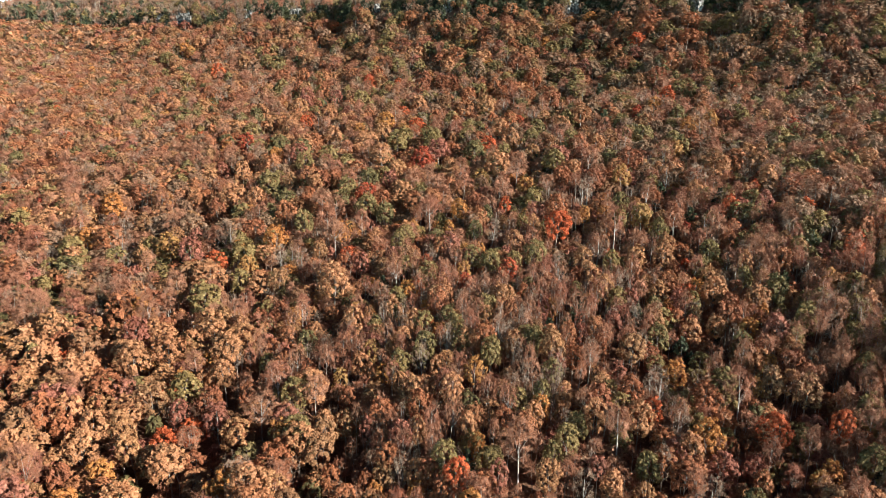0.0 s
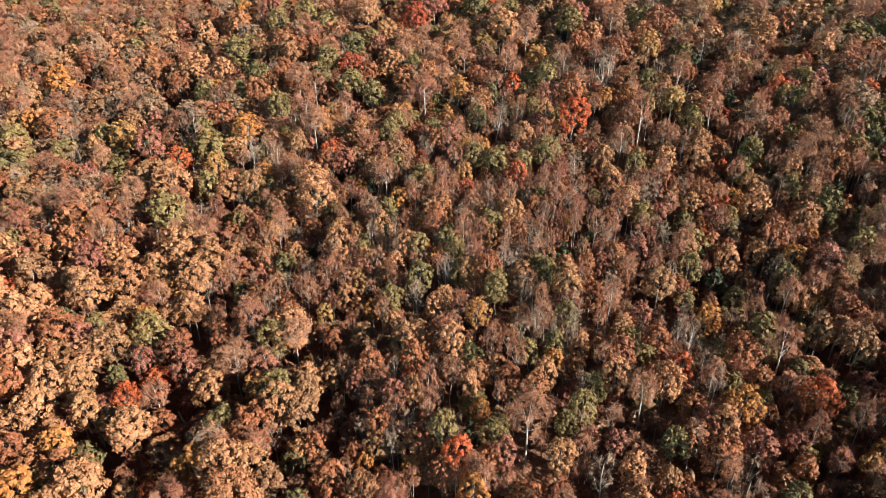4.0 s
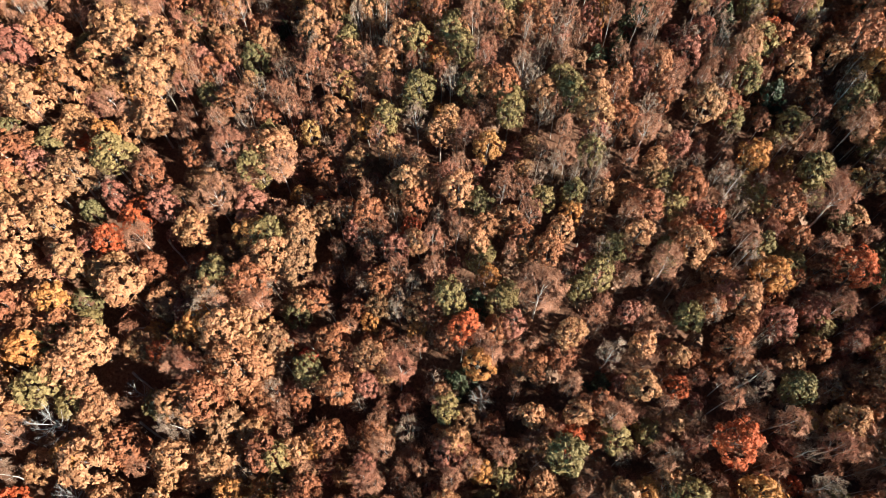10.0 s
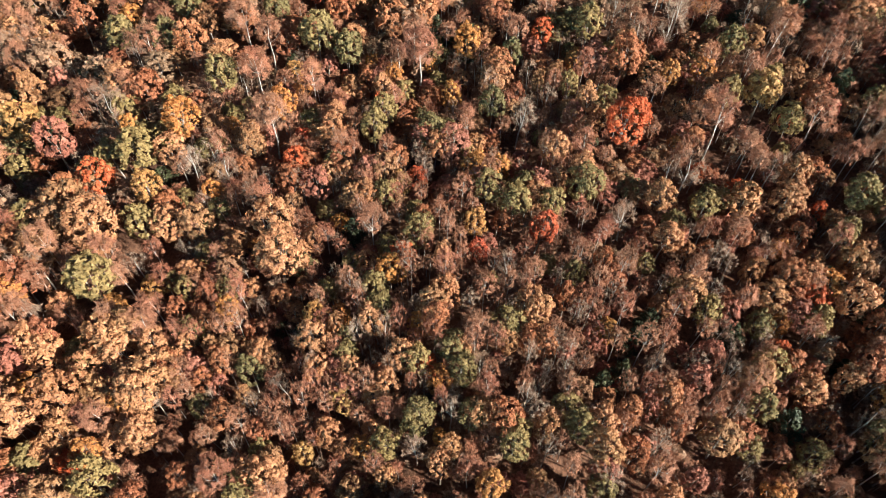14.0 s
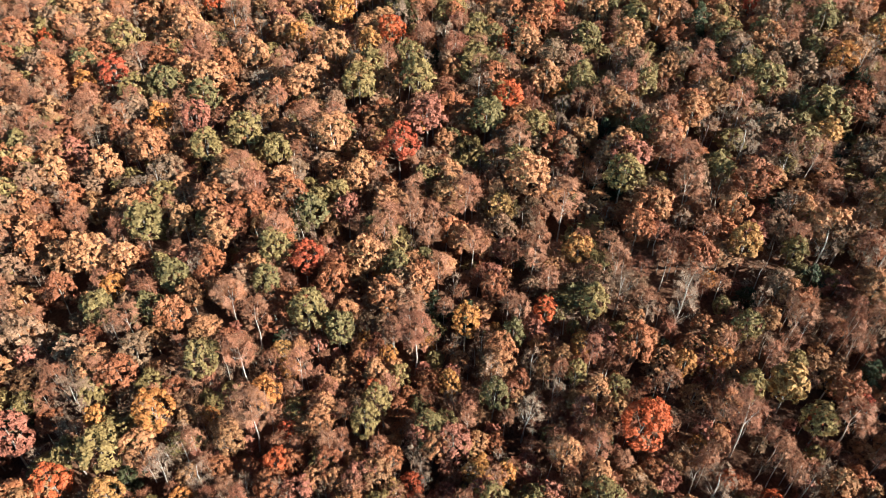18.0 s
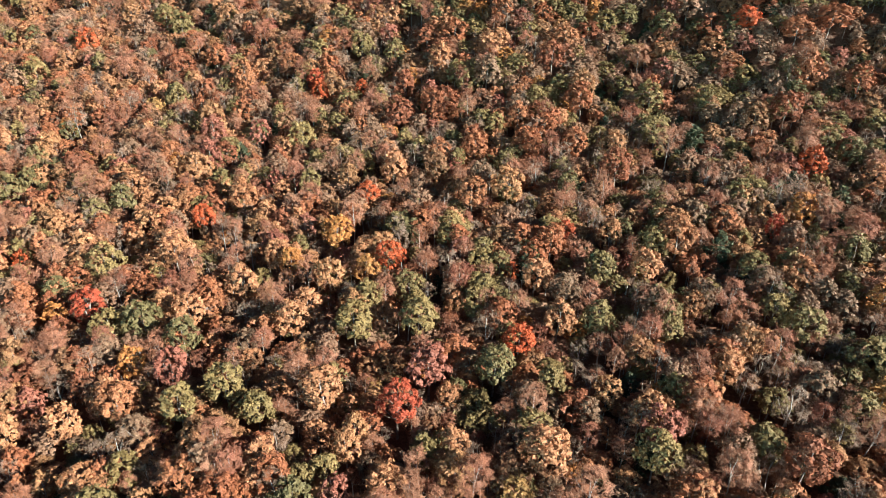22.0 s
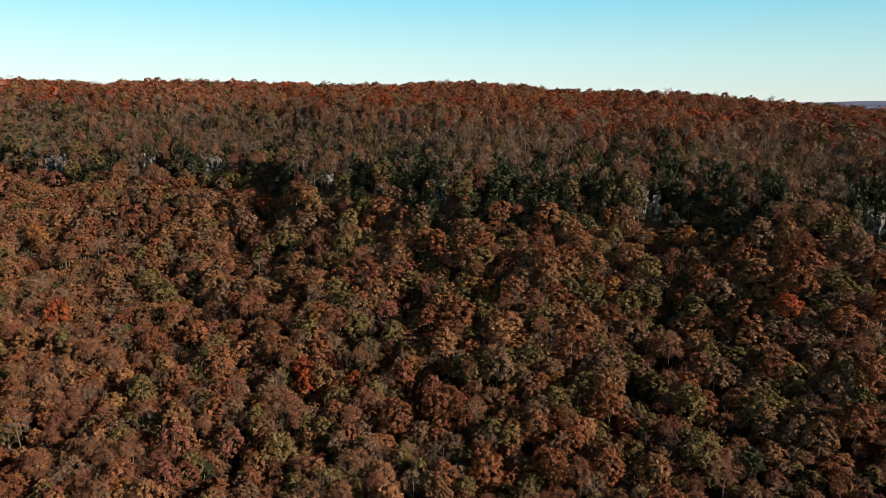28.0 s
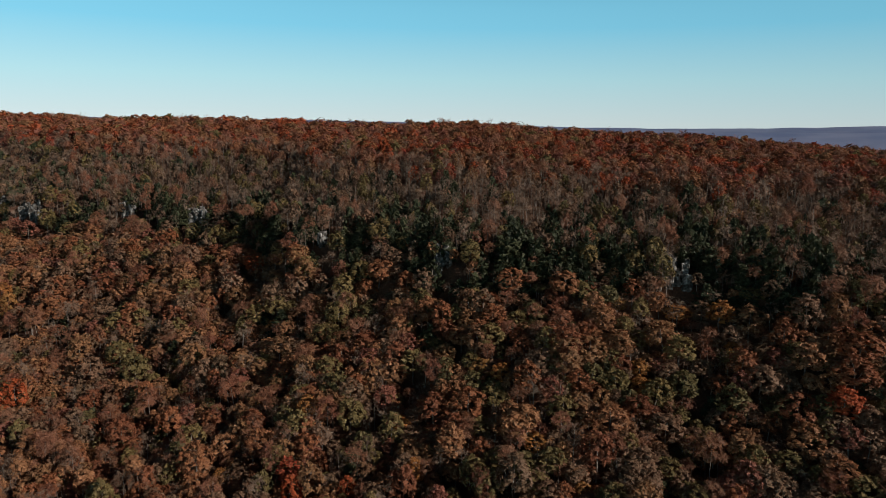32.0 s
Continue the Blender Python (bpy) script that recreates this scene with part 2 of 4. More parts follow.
def waves(x, y, size, seed):
    """Smooth rolling noise of about that size, between -1 and 1."""
    r = np.random.default_rng(seed)
    out = 0
    for k in range(7):
        a, ph, f = r.uniform(0, 2 * math.pi), r.uniform(0, 6.3), r.uniform(0.6, 1.6)
        out = out + np.sin((x * math.cos(a) + y * math.sin(a)) * f * 2 * math.pi / size + ph)
    return out / 3.2


def cliff_line(x):
    """How far ahead the rock band runs at x; it falls back to the left."""
    xs = (-1200, -420, -330, -288, -158, -65, 0, 103, 193, 260, 500, 1200)
    ys = (1220, 890, 808, 775, 733, 652, 613, 584, 548, 516, 405, 120)
    return np.interp(x, xs, ys) + 4 * waves(x, 0 * x, 60, 5)


def land(x, y):
    x, y = np.asarray(x, float), np.asarray(y, float)
    p = y - cliff_line(x)
    q = y + 0.40 * np.clip(x, -400, 400)
    slope = -16.5 + 0.245 * np.maximum(q, -150) + 0.00002 * np.clip(q, 0, 700) ** 2 + 2.2 * waves(x, y, 150, 3)
    slope = slope + 9 * step(-110, -20, p) * step(-60, 60, x) + 7 * step(-130, -30, p)
    # a hollow below the steep foot of the bluff
    slope = slope - (9 * step(-340, -120, p) + 5 * step(20, 90, x) * step(-200, -80, p)) * (1 - step(-60, -18, p))
    foot = -9.5 + 0.245 * 619 + 0.00002 * 619 ** 2 + 9 * step(-60, 60, x)
    edge = 211.5 - 0.035 * np.clip(x, -120, 380) + 2 * step(-80, -280, x) - 6 * step(250, 420, x)
    bank = np.minimum(slope, foot + 2) + (26 - 9 * step(-60, 60, x)) * step(-20, 14, p) + (edge - foot - 28 + 9 * step(-60, 60, x)) * step(8, 125, p)
    top = bank + (14 - 4 * step(0, -120, x)) * step(95, 260, p) - 16 * step(320, 900, p) + 3 * waves(x, y, 260, 9) * step(60, 200, p) + 9 * step(-430, -530, x) - 23 * step(-590, -750, x) * step(10, 120, p)
    z = top
    far = np.hypot(x, y)
    return z - 22 * step(1000, 2100, far)


def mesh(name, v, f, mat, tint=None):
    """A mesh of triangles from arrays; tint: a number for each vertex, alike within a tree."""
    me = bpy.data.meshes.new(name)
    v, f = np.ascontiguousarray(v, np.float32), np.ascontiguousarray(f, np.int32)
    me.vertices.add(len(v))
    me.vertices.foreach_set("co", v.ravel())
    me.loops.add(f.size)
    me.loops.foreach_set("vertex_index", f.ravel())
    me.polygons.add(len(f))
    me.polygons.foreach_set("loop_start", np.arange(0, f.size, f.shape[1], dtype=np.int32))
    if tint is not None:
        me.attributes.new("tree_random", "FLOAT", "POINT").data.foreach_set("value", np.ascontiguousarray(tint, np.float32))
    me.update(calc_edges=True)
    me.materials.append(mat)
    return me


def axis_steps(inner, fine, outer):
    """Grid lines, fine inside, ever wider towards the horizon."""
    out, s = [inner], fine
    while out[-1] < outer:
        s *= 1.22
        out.append(min(out[-1] + s, outer))
    return out


gx = np.array([-v for v in axis_steps(520, 7, 4700)][::-1] + list(np.arange(-513, 520, 7.0)) + axis_steps(520, 7, 4700))
gy = np.array([-v for v in axis_steps(60, 8, 4700)][::-1] + list(np.arange(-53, 950, 6.0)) + axis_steps(952, 8, 4700))
GX, GY = np.meshgrid(gx, gy)
gv = np.stack([GX.ravel(), GY.ravel(), land(GX, GY).ravel()], 1)
w = len(gx)
i = (np.arange(len(gy) - 1)[:, None] * w + np.arange(w - 1)[None]).ravel()
ground = new("ground", mesh("ground", gv, np.stack([i, i + 1, i + w + 1, i + w], 1), litter))
for poly in ground.data.polygons:
    poly.use_smooth = True
tagged(ground, "leaf-strewn forest floor rising to a rocky ridge", "ground", kind="structure")

# wooded ridges on the skyline, kilometres off; their blue is haze put into the colour
far_mat, n, l = material("haze_blue_woods")
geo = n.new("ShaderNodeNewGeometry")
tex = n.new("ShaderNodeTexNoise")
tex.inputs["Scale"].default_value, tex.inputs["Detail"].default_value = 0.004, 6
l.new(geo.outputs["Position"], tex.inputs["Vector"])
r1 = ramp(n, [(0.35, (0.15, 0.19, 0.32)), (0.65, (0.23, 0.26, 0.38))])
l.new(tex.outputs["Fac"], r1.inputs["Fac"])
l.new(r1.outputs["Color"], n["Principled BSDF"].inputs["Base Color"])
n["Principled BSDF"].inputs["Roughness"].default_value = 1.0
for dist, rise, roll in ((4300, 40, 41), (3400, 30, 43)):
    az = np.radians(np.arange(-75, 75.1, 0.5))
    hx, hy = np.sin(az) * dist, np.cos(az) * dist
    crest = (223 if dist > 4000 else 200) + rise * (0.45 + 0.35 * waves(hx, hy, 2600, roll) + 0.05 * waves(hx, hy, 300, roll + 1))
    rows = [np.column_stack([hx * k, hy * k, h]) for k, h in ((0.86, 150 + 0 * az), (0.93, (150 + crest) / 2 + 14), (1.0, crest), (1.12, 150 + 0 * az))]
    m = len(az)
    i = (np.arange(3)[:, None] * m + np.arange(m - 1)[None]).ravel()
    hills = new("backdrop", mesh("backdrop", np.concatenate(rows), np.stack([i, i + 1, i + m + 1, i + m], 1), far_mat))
    tagged(hills, "wooded hills on the horizon, haze painted in as blue", "hills", kind="structure")


# ---- trees ----
def join(parts):
    """Several (vertices, triangles) in one."""
    v, f, at = [], [], 0
    for pv, pf in parts:
        v.append(pv)
        f.append(np.asarray(pf, int) + at)
        at += len(pv)
    return np.concatenate(v), np.concatenate(f)


def tube(points, radii, sides):
    """A tapered, bent limb through the points."""
    points = np.asarray(points, float)
    v, f = [], []
    for k, (c, r) in enumerate(zip(points, radii)):
        d = points[min(k + 1, len(points) - 1)] - points[max(k - 1, 0)]
        d /= np.linalg.norm(d) + 1e-9
        a = np.cross(d, (0.31, 0.95, 0.05) if abs(d[2]) > 0.7 else (0, 0, 1))
        a /= np.linalg.norm(a)
        b = np.cross(d, a)
        ang = np.arange(sides) * 2 * math.pi / sides
        v.append(c + r * (np.cos(ang)[:, None] * a + np.sin(ang)[:, None] * b))
    for k in range(len(points) - 1):
        for s in range(sides):
            a, b = k * sides + s, k * sides + (s + 1) % sides
            f += [(a, b, b + sides), (a, b + sides, a + sides)]
    return np.concatenate(v), np.array(f)


def sprays(rng, centre, normal, size):
    """One small three-cornered leaf spray at each centre, facing roughly along its normal."""
    k = len(centre)
    nrm = normal + rng.normal(0, 0.33, (k, 3))
    nrm /= np.linalg.norm(nrm, axis=1, keepdims=True) + 1e-9
    a = np.cross(nrm, rng.normal(0, 1, (k, 3)))
    a /= np.linalg.norm(a, axis=1, keepdims=True) + 1e-9
    b = np.cross(nrm, a)
    s = (size * rng.uniform(0.55, 1.35, (k, 1)))
    turn = np.array([0.0, 2.2, 4.1])
    v = np.stack([centre + s * (math.cos(t) * a + math.sin(t) * b * rng.uniform(0.5, 1.0, (k, 1))) for t in turn], 1)
    return v.reshape(-1, 3), np.arange(3 * k).reshape(-1, 3)


def twigs(rng, start, way, length, width):
    """Long thin three-cornered twigs."""
    k = len(start)
    side = np.cross(way, rng.normal(0, 1, (k, 3)))
    side *= width / (np.linalg.norm(side, axis=1, keepdims=True) + 1e-9)
    v = np.stack([start - side, start + side, start + way * length], 1)
    return v.reshape(-1, 3), np.arange(3 * k).reshape(-1, 3)


SHAPES = {  # height, crown base, crown radius, lumps, sprays, spray size, twigs
    "rust": (17.5, 0.36, 4.5, 64, 1900, 0.39, 0), "tan": (17.5, 0.36, 4.5, 64, 1900, 0.39, 0), "gold": (16.8, 0.34, 4.1, 58, 1800, 0.37, 0),
    "red": (17, 0.34, 4.2, 58, 1800, 0.37, 0), "pink": (17.5, 0.36, 4.3, 60, 1800, 0.38, 0), "olive": (17.5, 0.34, 4.6, 66, 1950, 0.39, 0),
    "brown": (17.5, 0.36, 4.4, 60, 1800, 0.39, 80), "thin": (19, 0.50, 3.7, 60, 340, 0.60, 900), "bare": (18.5, 0.38, 4.0, 50, 130, 0.66, 1100), "pine": (14, 0.08, 4.6, 34, 1100, 0.58, 0),
    "dead": (17, 0.30, 4.2, 16, 0, 0.2, 420),
}


LOD = [(1.0, 1.0, 1.0, 0.024, 6, 6), (0.38, 1.55, 0.30, 0.05, 4, 2), (0.30, 1.68, 0.13, 0.10, 3, 0), (0.09, 2.8, 0.05, 0.18, 3, 0), (0.5, 1.38, 0.42, 0.042, 5, 3), (0.045, 3.5, 0.025, 0.28, 3, 0)]


def tree_arrays(kind, seed, far=0):
    """Trunk, limbs and crown of one tree, foot at the origin."""
    rng = np.random.default_rng(seed)
    height, base, radius, lumps, count, size, bits = SHAPES[kind]
    height *= rng.uniform(0.92, 1.1)
    radius *= rng.uniform(0.88, 1.12)
    z0 = height * base * rng.uniform(0.9, 1.15) * (0.80 if far in (1, 2, 3, 5) and kind not in ("thin", "bare", "dead") else 1.0)
    share, grow, bit_share, twig_width, sides, limb_count = LOD[far]
    bend = rng.normal(0, 0.35, (4, 2)).cumsum(0)
    bend -= bend[0]
    zs = np.array([-0.6, 0.3, 0.62, 0.93 if kind == "pine" else 0.84]) * [1, height, height, height]
    trunk_pts = np.column_stack([bend, zs])
    trunk_r = np.array([0.30, 0.21, 0.14, 0.04]) * rng.uniform(0.85, 1.2) * (0.8 if kind == "thin" else 1.0)
    trunk = tube(trunk_pts[::3], trunk_r[::3], 3) if far in (3, 5) else tube(trunk_pts, trunk_r, sides)
    on_trunk = lambda z: np.array([np.interp(z, zs, trunk_pts[:, 0]), np.interp(z, zs, trunk_pts[:, 1]), z])
    # lumps of foliage in an egg-shaped crown
    mid, half = (z0 + height) / 2, (height - z0) / 2
    cen, rad = [], []
    boughs_n, swing = int(rng.integers(2, 5)), rng.uniform(0, 6.28)
    for k in range(lumps):
        if kind == "pine":
            h = (k + 0.5) / lumps
            a = k * 2.4 + rng.uniform(-0.4, 0.4)
            rr = radius * min(1.0, 2.2 * (1.0 - h)) * rng.uniform(0.2, 0.95)
            cen.append((rr * math.cos(a), rr * math.sin(a), z0 + (height - z0) * h))
            rad.append(0.8 + 0.9 * (1 - h) * rng.uniform(0.6, 1.2))
        else:
            h = 1 - 1.8 * (k + 0.5) / lumps + rng.uniform(-0.06, 0.06)
            a = k * 2.39996 + rng.uniform(-0.35, 0.35)
            ring = math.sqrt(max(0.02, 1 - h * h))
            # each crown bulges over its main boughs, and is broadest below the middle
            bulge = 1 + 0.13 * math.sin(boughs_n * a + swing + 1.3 * h) + 0.08 * math.sin(4.1 * h + 2 * a + swing)
            q = rng.uniform(0.72, 0.88) * bulge
            cen.append((ring * math.cos(a) * radius * q * (1 - 0.12 * h), ring * math.sin(a) * radius * q * (1 - 0.12 * h), mid + h * half * min(q, 0.9)))
            rad.append(radius * rng.uniform(0.17, 0.30) * (0.75 if kind in ("thin", "bare") else 1.0))
    cen, rad = np.array(cen), np.array(rad)
    cen[:, :2] += on_trunk(mid)[:2]
    # limbs reach the lumps
    limbs = []
    reach = rng.permutation(lumps)[: limb_count * 2 if kind in ("thin", "bare") else limb_count]
    for k in reach:
        z = z0 + (max(cen[k, 2], z0 + 1) - z0) * rng.uniform(0.15, 0.5) - 0.8
        s = on_trunk(z)
        m = (s + cen[k]) / 2 + (0, 0, -0.35) + rng.normal(0, 0.25, 3)
        limbs.append(tube([s, m, cen[k]], [0.06, 0.04, 0.015] if kind in ("thin", "bare") else [0.09, 0.06, 0.02], 3 if far else 5))
    count, size, bits = int(count * share), size * grow, int(bits * bit_share)
    parts = []
    if count:
        which = rng.choice(lumps, count, p=rad ** 2 / (rad ** 2).sum())
        d = rng.normal(0, 1, (count, 3)) + (0, 0, 0.15)
        d /= np.linalg.norm(d, axis=1, keepdims=True)
        flat = (1, 1, 0.5) if kind == "pine" else (1, 1, 0.9)
        if kind != "pine":
            outward = (cen - (*on_trunk(mid)[:2], mid - half * 0.4))
            outward /= np.linalg.norm(outward, axis=1, keepdims=True)
            d = d + 1.1 * outward[which]
            d /= np.linalg.norm(d, axis=1, keepdims=True)
        core = rng.random((count, 1)) < (0.6 if kind in ("thin", "bare") else 0.24 if far else 0.15)
        c = cen[which] + d * rad[which][:, None] * np.where(core, rng.uniform(0.3, 0.7, (count, 1)), rng.uniform(0.86, 1.08, (count, 1))) * flat
        parts.append(sprays(rng, c, d, size * np.where(core, 2.0 if far else 1.7, 1.0)))
    if bits:
        # twigs spring from boughs that curve out and up
        boughs = 11
        z = rng.uniform(z0 * 0.95, mid + half * 0.55, boughs)
        a = np.arange(boughs) * 2.4 + rng.uniform(-0.4, 0.4, boughs)
        s = np.array([on_trunk(v) for v in z])
        out = radius * rng.uniform(0.6, 1.0, boughs) * (1 - 0.45 * (z - z0) / (height - z0))
        tip = s + np.column_stack([np.cos(a) * out, np.sin(a) * out, np.minimum(rng.uniform(2.2, 4.6, boughs), height - z)])
        knee = (s + tip) / 2 + np.column_stack([np.cos(a), np.sin(a), -np.ones(boughs)]) * 0.5
        if far in (0, 4) or kind == "dead":
            parts += [tube([s[k], knee[k], tip[k]], [0.11, 0.075, 0.025] if kind == "dead" else [0.075, 0.05, 0.015], 3) for k in range(boughs)]
        who, u = rng.integers(0, boughs, bits), rng.uniform(0.25, 1.0, (bits, 1))
        on = s[who] * (1 - u) ** 2 + 2 * knee[who] * u * (1 - u) + tip[who] * u ** 2
        way = (tip - s)[who] / 3.5 + rng.normal(0, 0.75, (bits, 3)) + (0, 0, 0.45)
        way /= np.linalg.norm(way, axis=1, keepdims=True)
        parts.append(twigs(rng, on, way, rng.uniform(0.7, 2.4, (bits, 1)), twig_width))
    return trunk, limbs, join(parts)


LABELS = {
    "rust": ("rust_oak", "tall oak with a full rust-brown autumn crown on the slope", "oak trees on the slope"),
    "brown": ("brown_oak", "oak with dull brown, half-dried leaves on the slope", "brown trees on the slope"),
    "tan": ("tan_oak", "tall oak with pale tan-orange leaves in full sun", "tan trees on the slope"),
    "gold": ("golden_hickory", "hickory tree with a golden orange autumn crown", "golden trees on the slope"),
    "red": ("red_maple", "maple tree with bright red-orange autumn leaves", "red trees on the slope"),
    "pink": ("pink_maple", "tree with faded pinkish-red autumn leaves", "pink trees on the slope"),
    "olive": ("green_oak", "broad tree still in olive-green leaf on the slope", "green trees on the slope"),
    "thin": ("thinning_tree", "slender tree with sparse reddish-brown leaves and bare twigs", "thinning trees on the slope"),
    "bare": ("bare_tree", "leafless grey tree with a fan of fine twigs", "bare trees on the slope"),
    "dead": ("dead_tree", "dead tree with bleached white bark and bare branches", "dead trees on the slope"),
    "pine": ("pine_tree", "dark green evergreen tree among the autumn trees", "evergreen trees on the slope"),
}
RADIUS = {k: SHAPES[k][2] for k in SHAPES}
TEMPLATES, FAR_TEMPLATES = {}, {}
KINDS = list(SHAPES)
for ki, kind in enumerate(KINDS):
    TEMPLATES[kind] = []
    for variant in range(4):
        trunk, limbs, crown = tree_arrays(kind, 100 * ki + variant)
        bark = BARK_PALE if kind in ("dead", "thin") or kind == "bare" and variant % 2 == 0 else BARK
        TEMPLATES[kind].append((mesh("trunk", *join([trunk, *limbs[3:]]), bark), [mesh("limb", *lb, bark) for lb in limbs[:3]],
                                mesh("crown", *crown, LEAF[kind])))
    FAR_TEMPLATES[kind] = []
    for far in (4, 1, 2, 3, 5):
        for variant in range(5):
            trunk, limbs, crown = tree_arrays(kind, 100 * ki + 50 + 10 * far + variant, far)
            FAR_TEMPLATES[kind].append((join([trunk, *limbs]), crown))


def plant(kind, x, y, s, lift, rng):
    """One tree as a thing of its own: trunk, limbs, crown."""
    name, label, group = LABELS[kind]
    trunk, limbs, crown = TEMPLATES[kind][rng.integers(0, 4)]
    root = tagged(new(name), label, "tree", group)
    root.empty_display_size = 0.5
    for part_name, me in (("trunk", trunk), *(("limb", lb) for lb in limbs), ("crown", crown)):
        new(part_name, me).parent = root
    root.matrix_basis = Matrix.LocRotScale((x, y, float(land(x, y)) - 0.1),
                                           Euler((rng.normal(0, 0.03), rng.normal(0, 0.03), rng.uniform(0, 6.28))), (s, s, s * lift))
    return root


def joined_woods(name, label, trees, rng, far):
    """Many far trees of one kind as one piece of woodland: crowns and trunks."""
    for kind in KINDS:
        mine = [t for t in trees if t[0] == kind]
        if not mine:
            continue
        root = None
        pick = rng.integers(0, 5, len(mine))
        for what, mat in ((1, LEAF_FAR[kind]), (0, BARK_PALE if kind == "dead" or far == 0 and kind in ("bare", "thin") else BARK)):
            vs, fs, ts, at = [], [], [], 0
            for (k, x, y, s, lift), v in zip(mine, pick + 5 * far):
                tv, tf = FAR_TEMPLATES[kind][v][what]
                a = (x * 12.9898 + y * 78.233) % 6.2832
                c, sn = math.cos(a), math.sin(a)
                p = np.column_stack([(tv[:, 0] * c - tv[:, 1] * sn) * s + x, (tv[:, 0] * sn + tv[:, 1] * c) * s + y, tv[:, 2] * s * lift])
                vs.append(p)
                fs.append(tf + at)
                at += len(tv)
                ts.append(np.full(len(tv), (x * 0.37 + y * 0.73) % 1.0))
            xy = np.array([(x, y) for _, x, y, *_ in mine])
            zz = np.repeat(land(xy[:, 0], xy[:, 1]) - 0.1, [len(v) for v in vs])
            allv = np.concatenate(vs)
            allv[:, 2] += zz
            me = mesh("crowns" if what else "trunks", allv, np.concatenate(fs), mat, np.concatenate(ts))
            if root is None:
                root = tagged(new(name.format(LABELS[kind][0]), me), label.format(kind), "woodland", kind="stuff")
            else:
                new("trunks", me).parent = root


rng = np.random.default_rng(7)
# ---- rock outcrops along the bluff ----
def rock_block(rng, w, d, h, cuts=5):
    """A weathered block: a rough box with chipped corners and bedding ledges."""
    bm = bmesh.new()
    bmesh.ops.create_cube(bm, size=1)
    bmesh.ops.subdivide_edges(bm, edges=bm.edges[:], cuts=cuts, use_grid_fill=True)
    seed = rng.uniform(0, 50)
    for vert in bm.verts:
        c = vert.co
        q = Vector((c.x * w, c.y * d, c.z * h))
        ledge = 0.10 * math.sin(q.z * 2.6 + seed) + 0.07 * math.sin(q.z * 5.3 + seed * 2)
        k = 1 + ledge - 0.25 * max(0, c.z) * rng.uniform(0.2, 1)
        jag = noise.noise_vector(q * 0.35 + Vector((seed, 0, 0))) * 0.9 + noise.noise_vector(q * 1.1 + Vector((0, seed, 0))) * 0.55
        vert.co = Vector((q.x * k, q.y * k, q.z)) + jag
    bmesh.ops.triangulate(bm, faces=bm.faces[:])
    me = bpy.data.meshes.new("block")
    bm.to_mesh(me)
    bm.free()
    me.materials.append(rock_mat)
    return me


OUTCROPS = [(-288, 780, 186, 16), (-158, 739, 184, 14), (0, 619, 175, 7), (103, 590, 177, 11), (193, 554, 182, 14), (-65, 662, 178, 8),
            (-330, 812, 189, 10), (-212, 762, 190, 9), (245, 526, 184, 8)]
for ox, oy, oz, wide in OUTCROPS:
    out = tagged(new("rock_outcrop"), "pale grey weathered sandstone bluff standing out of the trees", "rock", "outcrops along the ridge")
    out.location = (ox, oy, oz - 4)
    for k in range(int(wide * 1.1)):
        bx, by = rng.uniform(-0.5, 0.5) * wide, rng.uniform(-1, 8)
        by -= 0.45 * bx
        hw = rng.uniform(1.8, 4.2)
        base = float(land(ox + bx, oy + by)) - 2.0
        top = base + rng.uniform(6.0, 11.0)
        block = new("block", rock_block(rng, hw, rng.uniform(1.6, 3.2), top - base))
        block.parent = out
        block.location = (bx, by, (top + base) / 2 - (oz - 4))
        block.rotation_euler = (rng.normal(0, 0.08), rng.normal(0, 0.08), rng.uniform(-0.9, 0.5))


# ---- which tree stands where ----
PLACED = []
PLACED.append(("dead", [(7.4, 126.2, 6.8), (-75.1, 108.4, 8.6), (-63.6, 129.3, 4.2), (-83.8, 94.0, 5.6), (-79.8, 122.4, 9.9)]))
PLACED.append(("bare", [(-62.8, 251.1, 7.1), (-53.4, 249.8, 6.9), (61.4, 287.1, 10.0)]))
PLACED.append(("tan", [(-93.7, 192.7, 10.2), (-92.6, 163.5, 8.6), (-86.1, 165.5, 7.4), (-64.7, 187.8, 8.9), (-74.3, 138.5, 10.7), (-45.6, 137.5, 5.9), (-55.7, 113.1, 5.2), (-57.5, 107.1, 6.9), (-70.9, 115.5, 10.4), (-67.1, 149.4, 10.9), (-12.0, 177.6, 5.4), (2.3, 183.7, 4.8), (38.6, 155.2, 6.8), (25.9, 138.0, 6.7), (39.4, 135.5, 6.0), (37.7, 125.8, 7.6), (17.8, 123.1, 5.5), (26.0, 122.8, 3.9), (16.9, 104.0, 9.3), (57.0, 100.9, 4.7), (42.5, 92.5, 6.4), (-84.0, 235.9, 13.1), (-40.7, 236.1, 10.8), (37.3, 263.2, 6.2), (52.0, 235.3, 7.8), (50.2, 225.9, 7.6), (68.9, 233.3, 7.7), (-91.5, 414.0, 12.6), (-36.0, 396.1, 9.9), (-79.1, 384.3, 9.7)]))
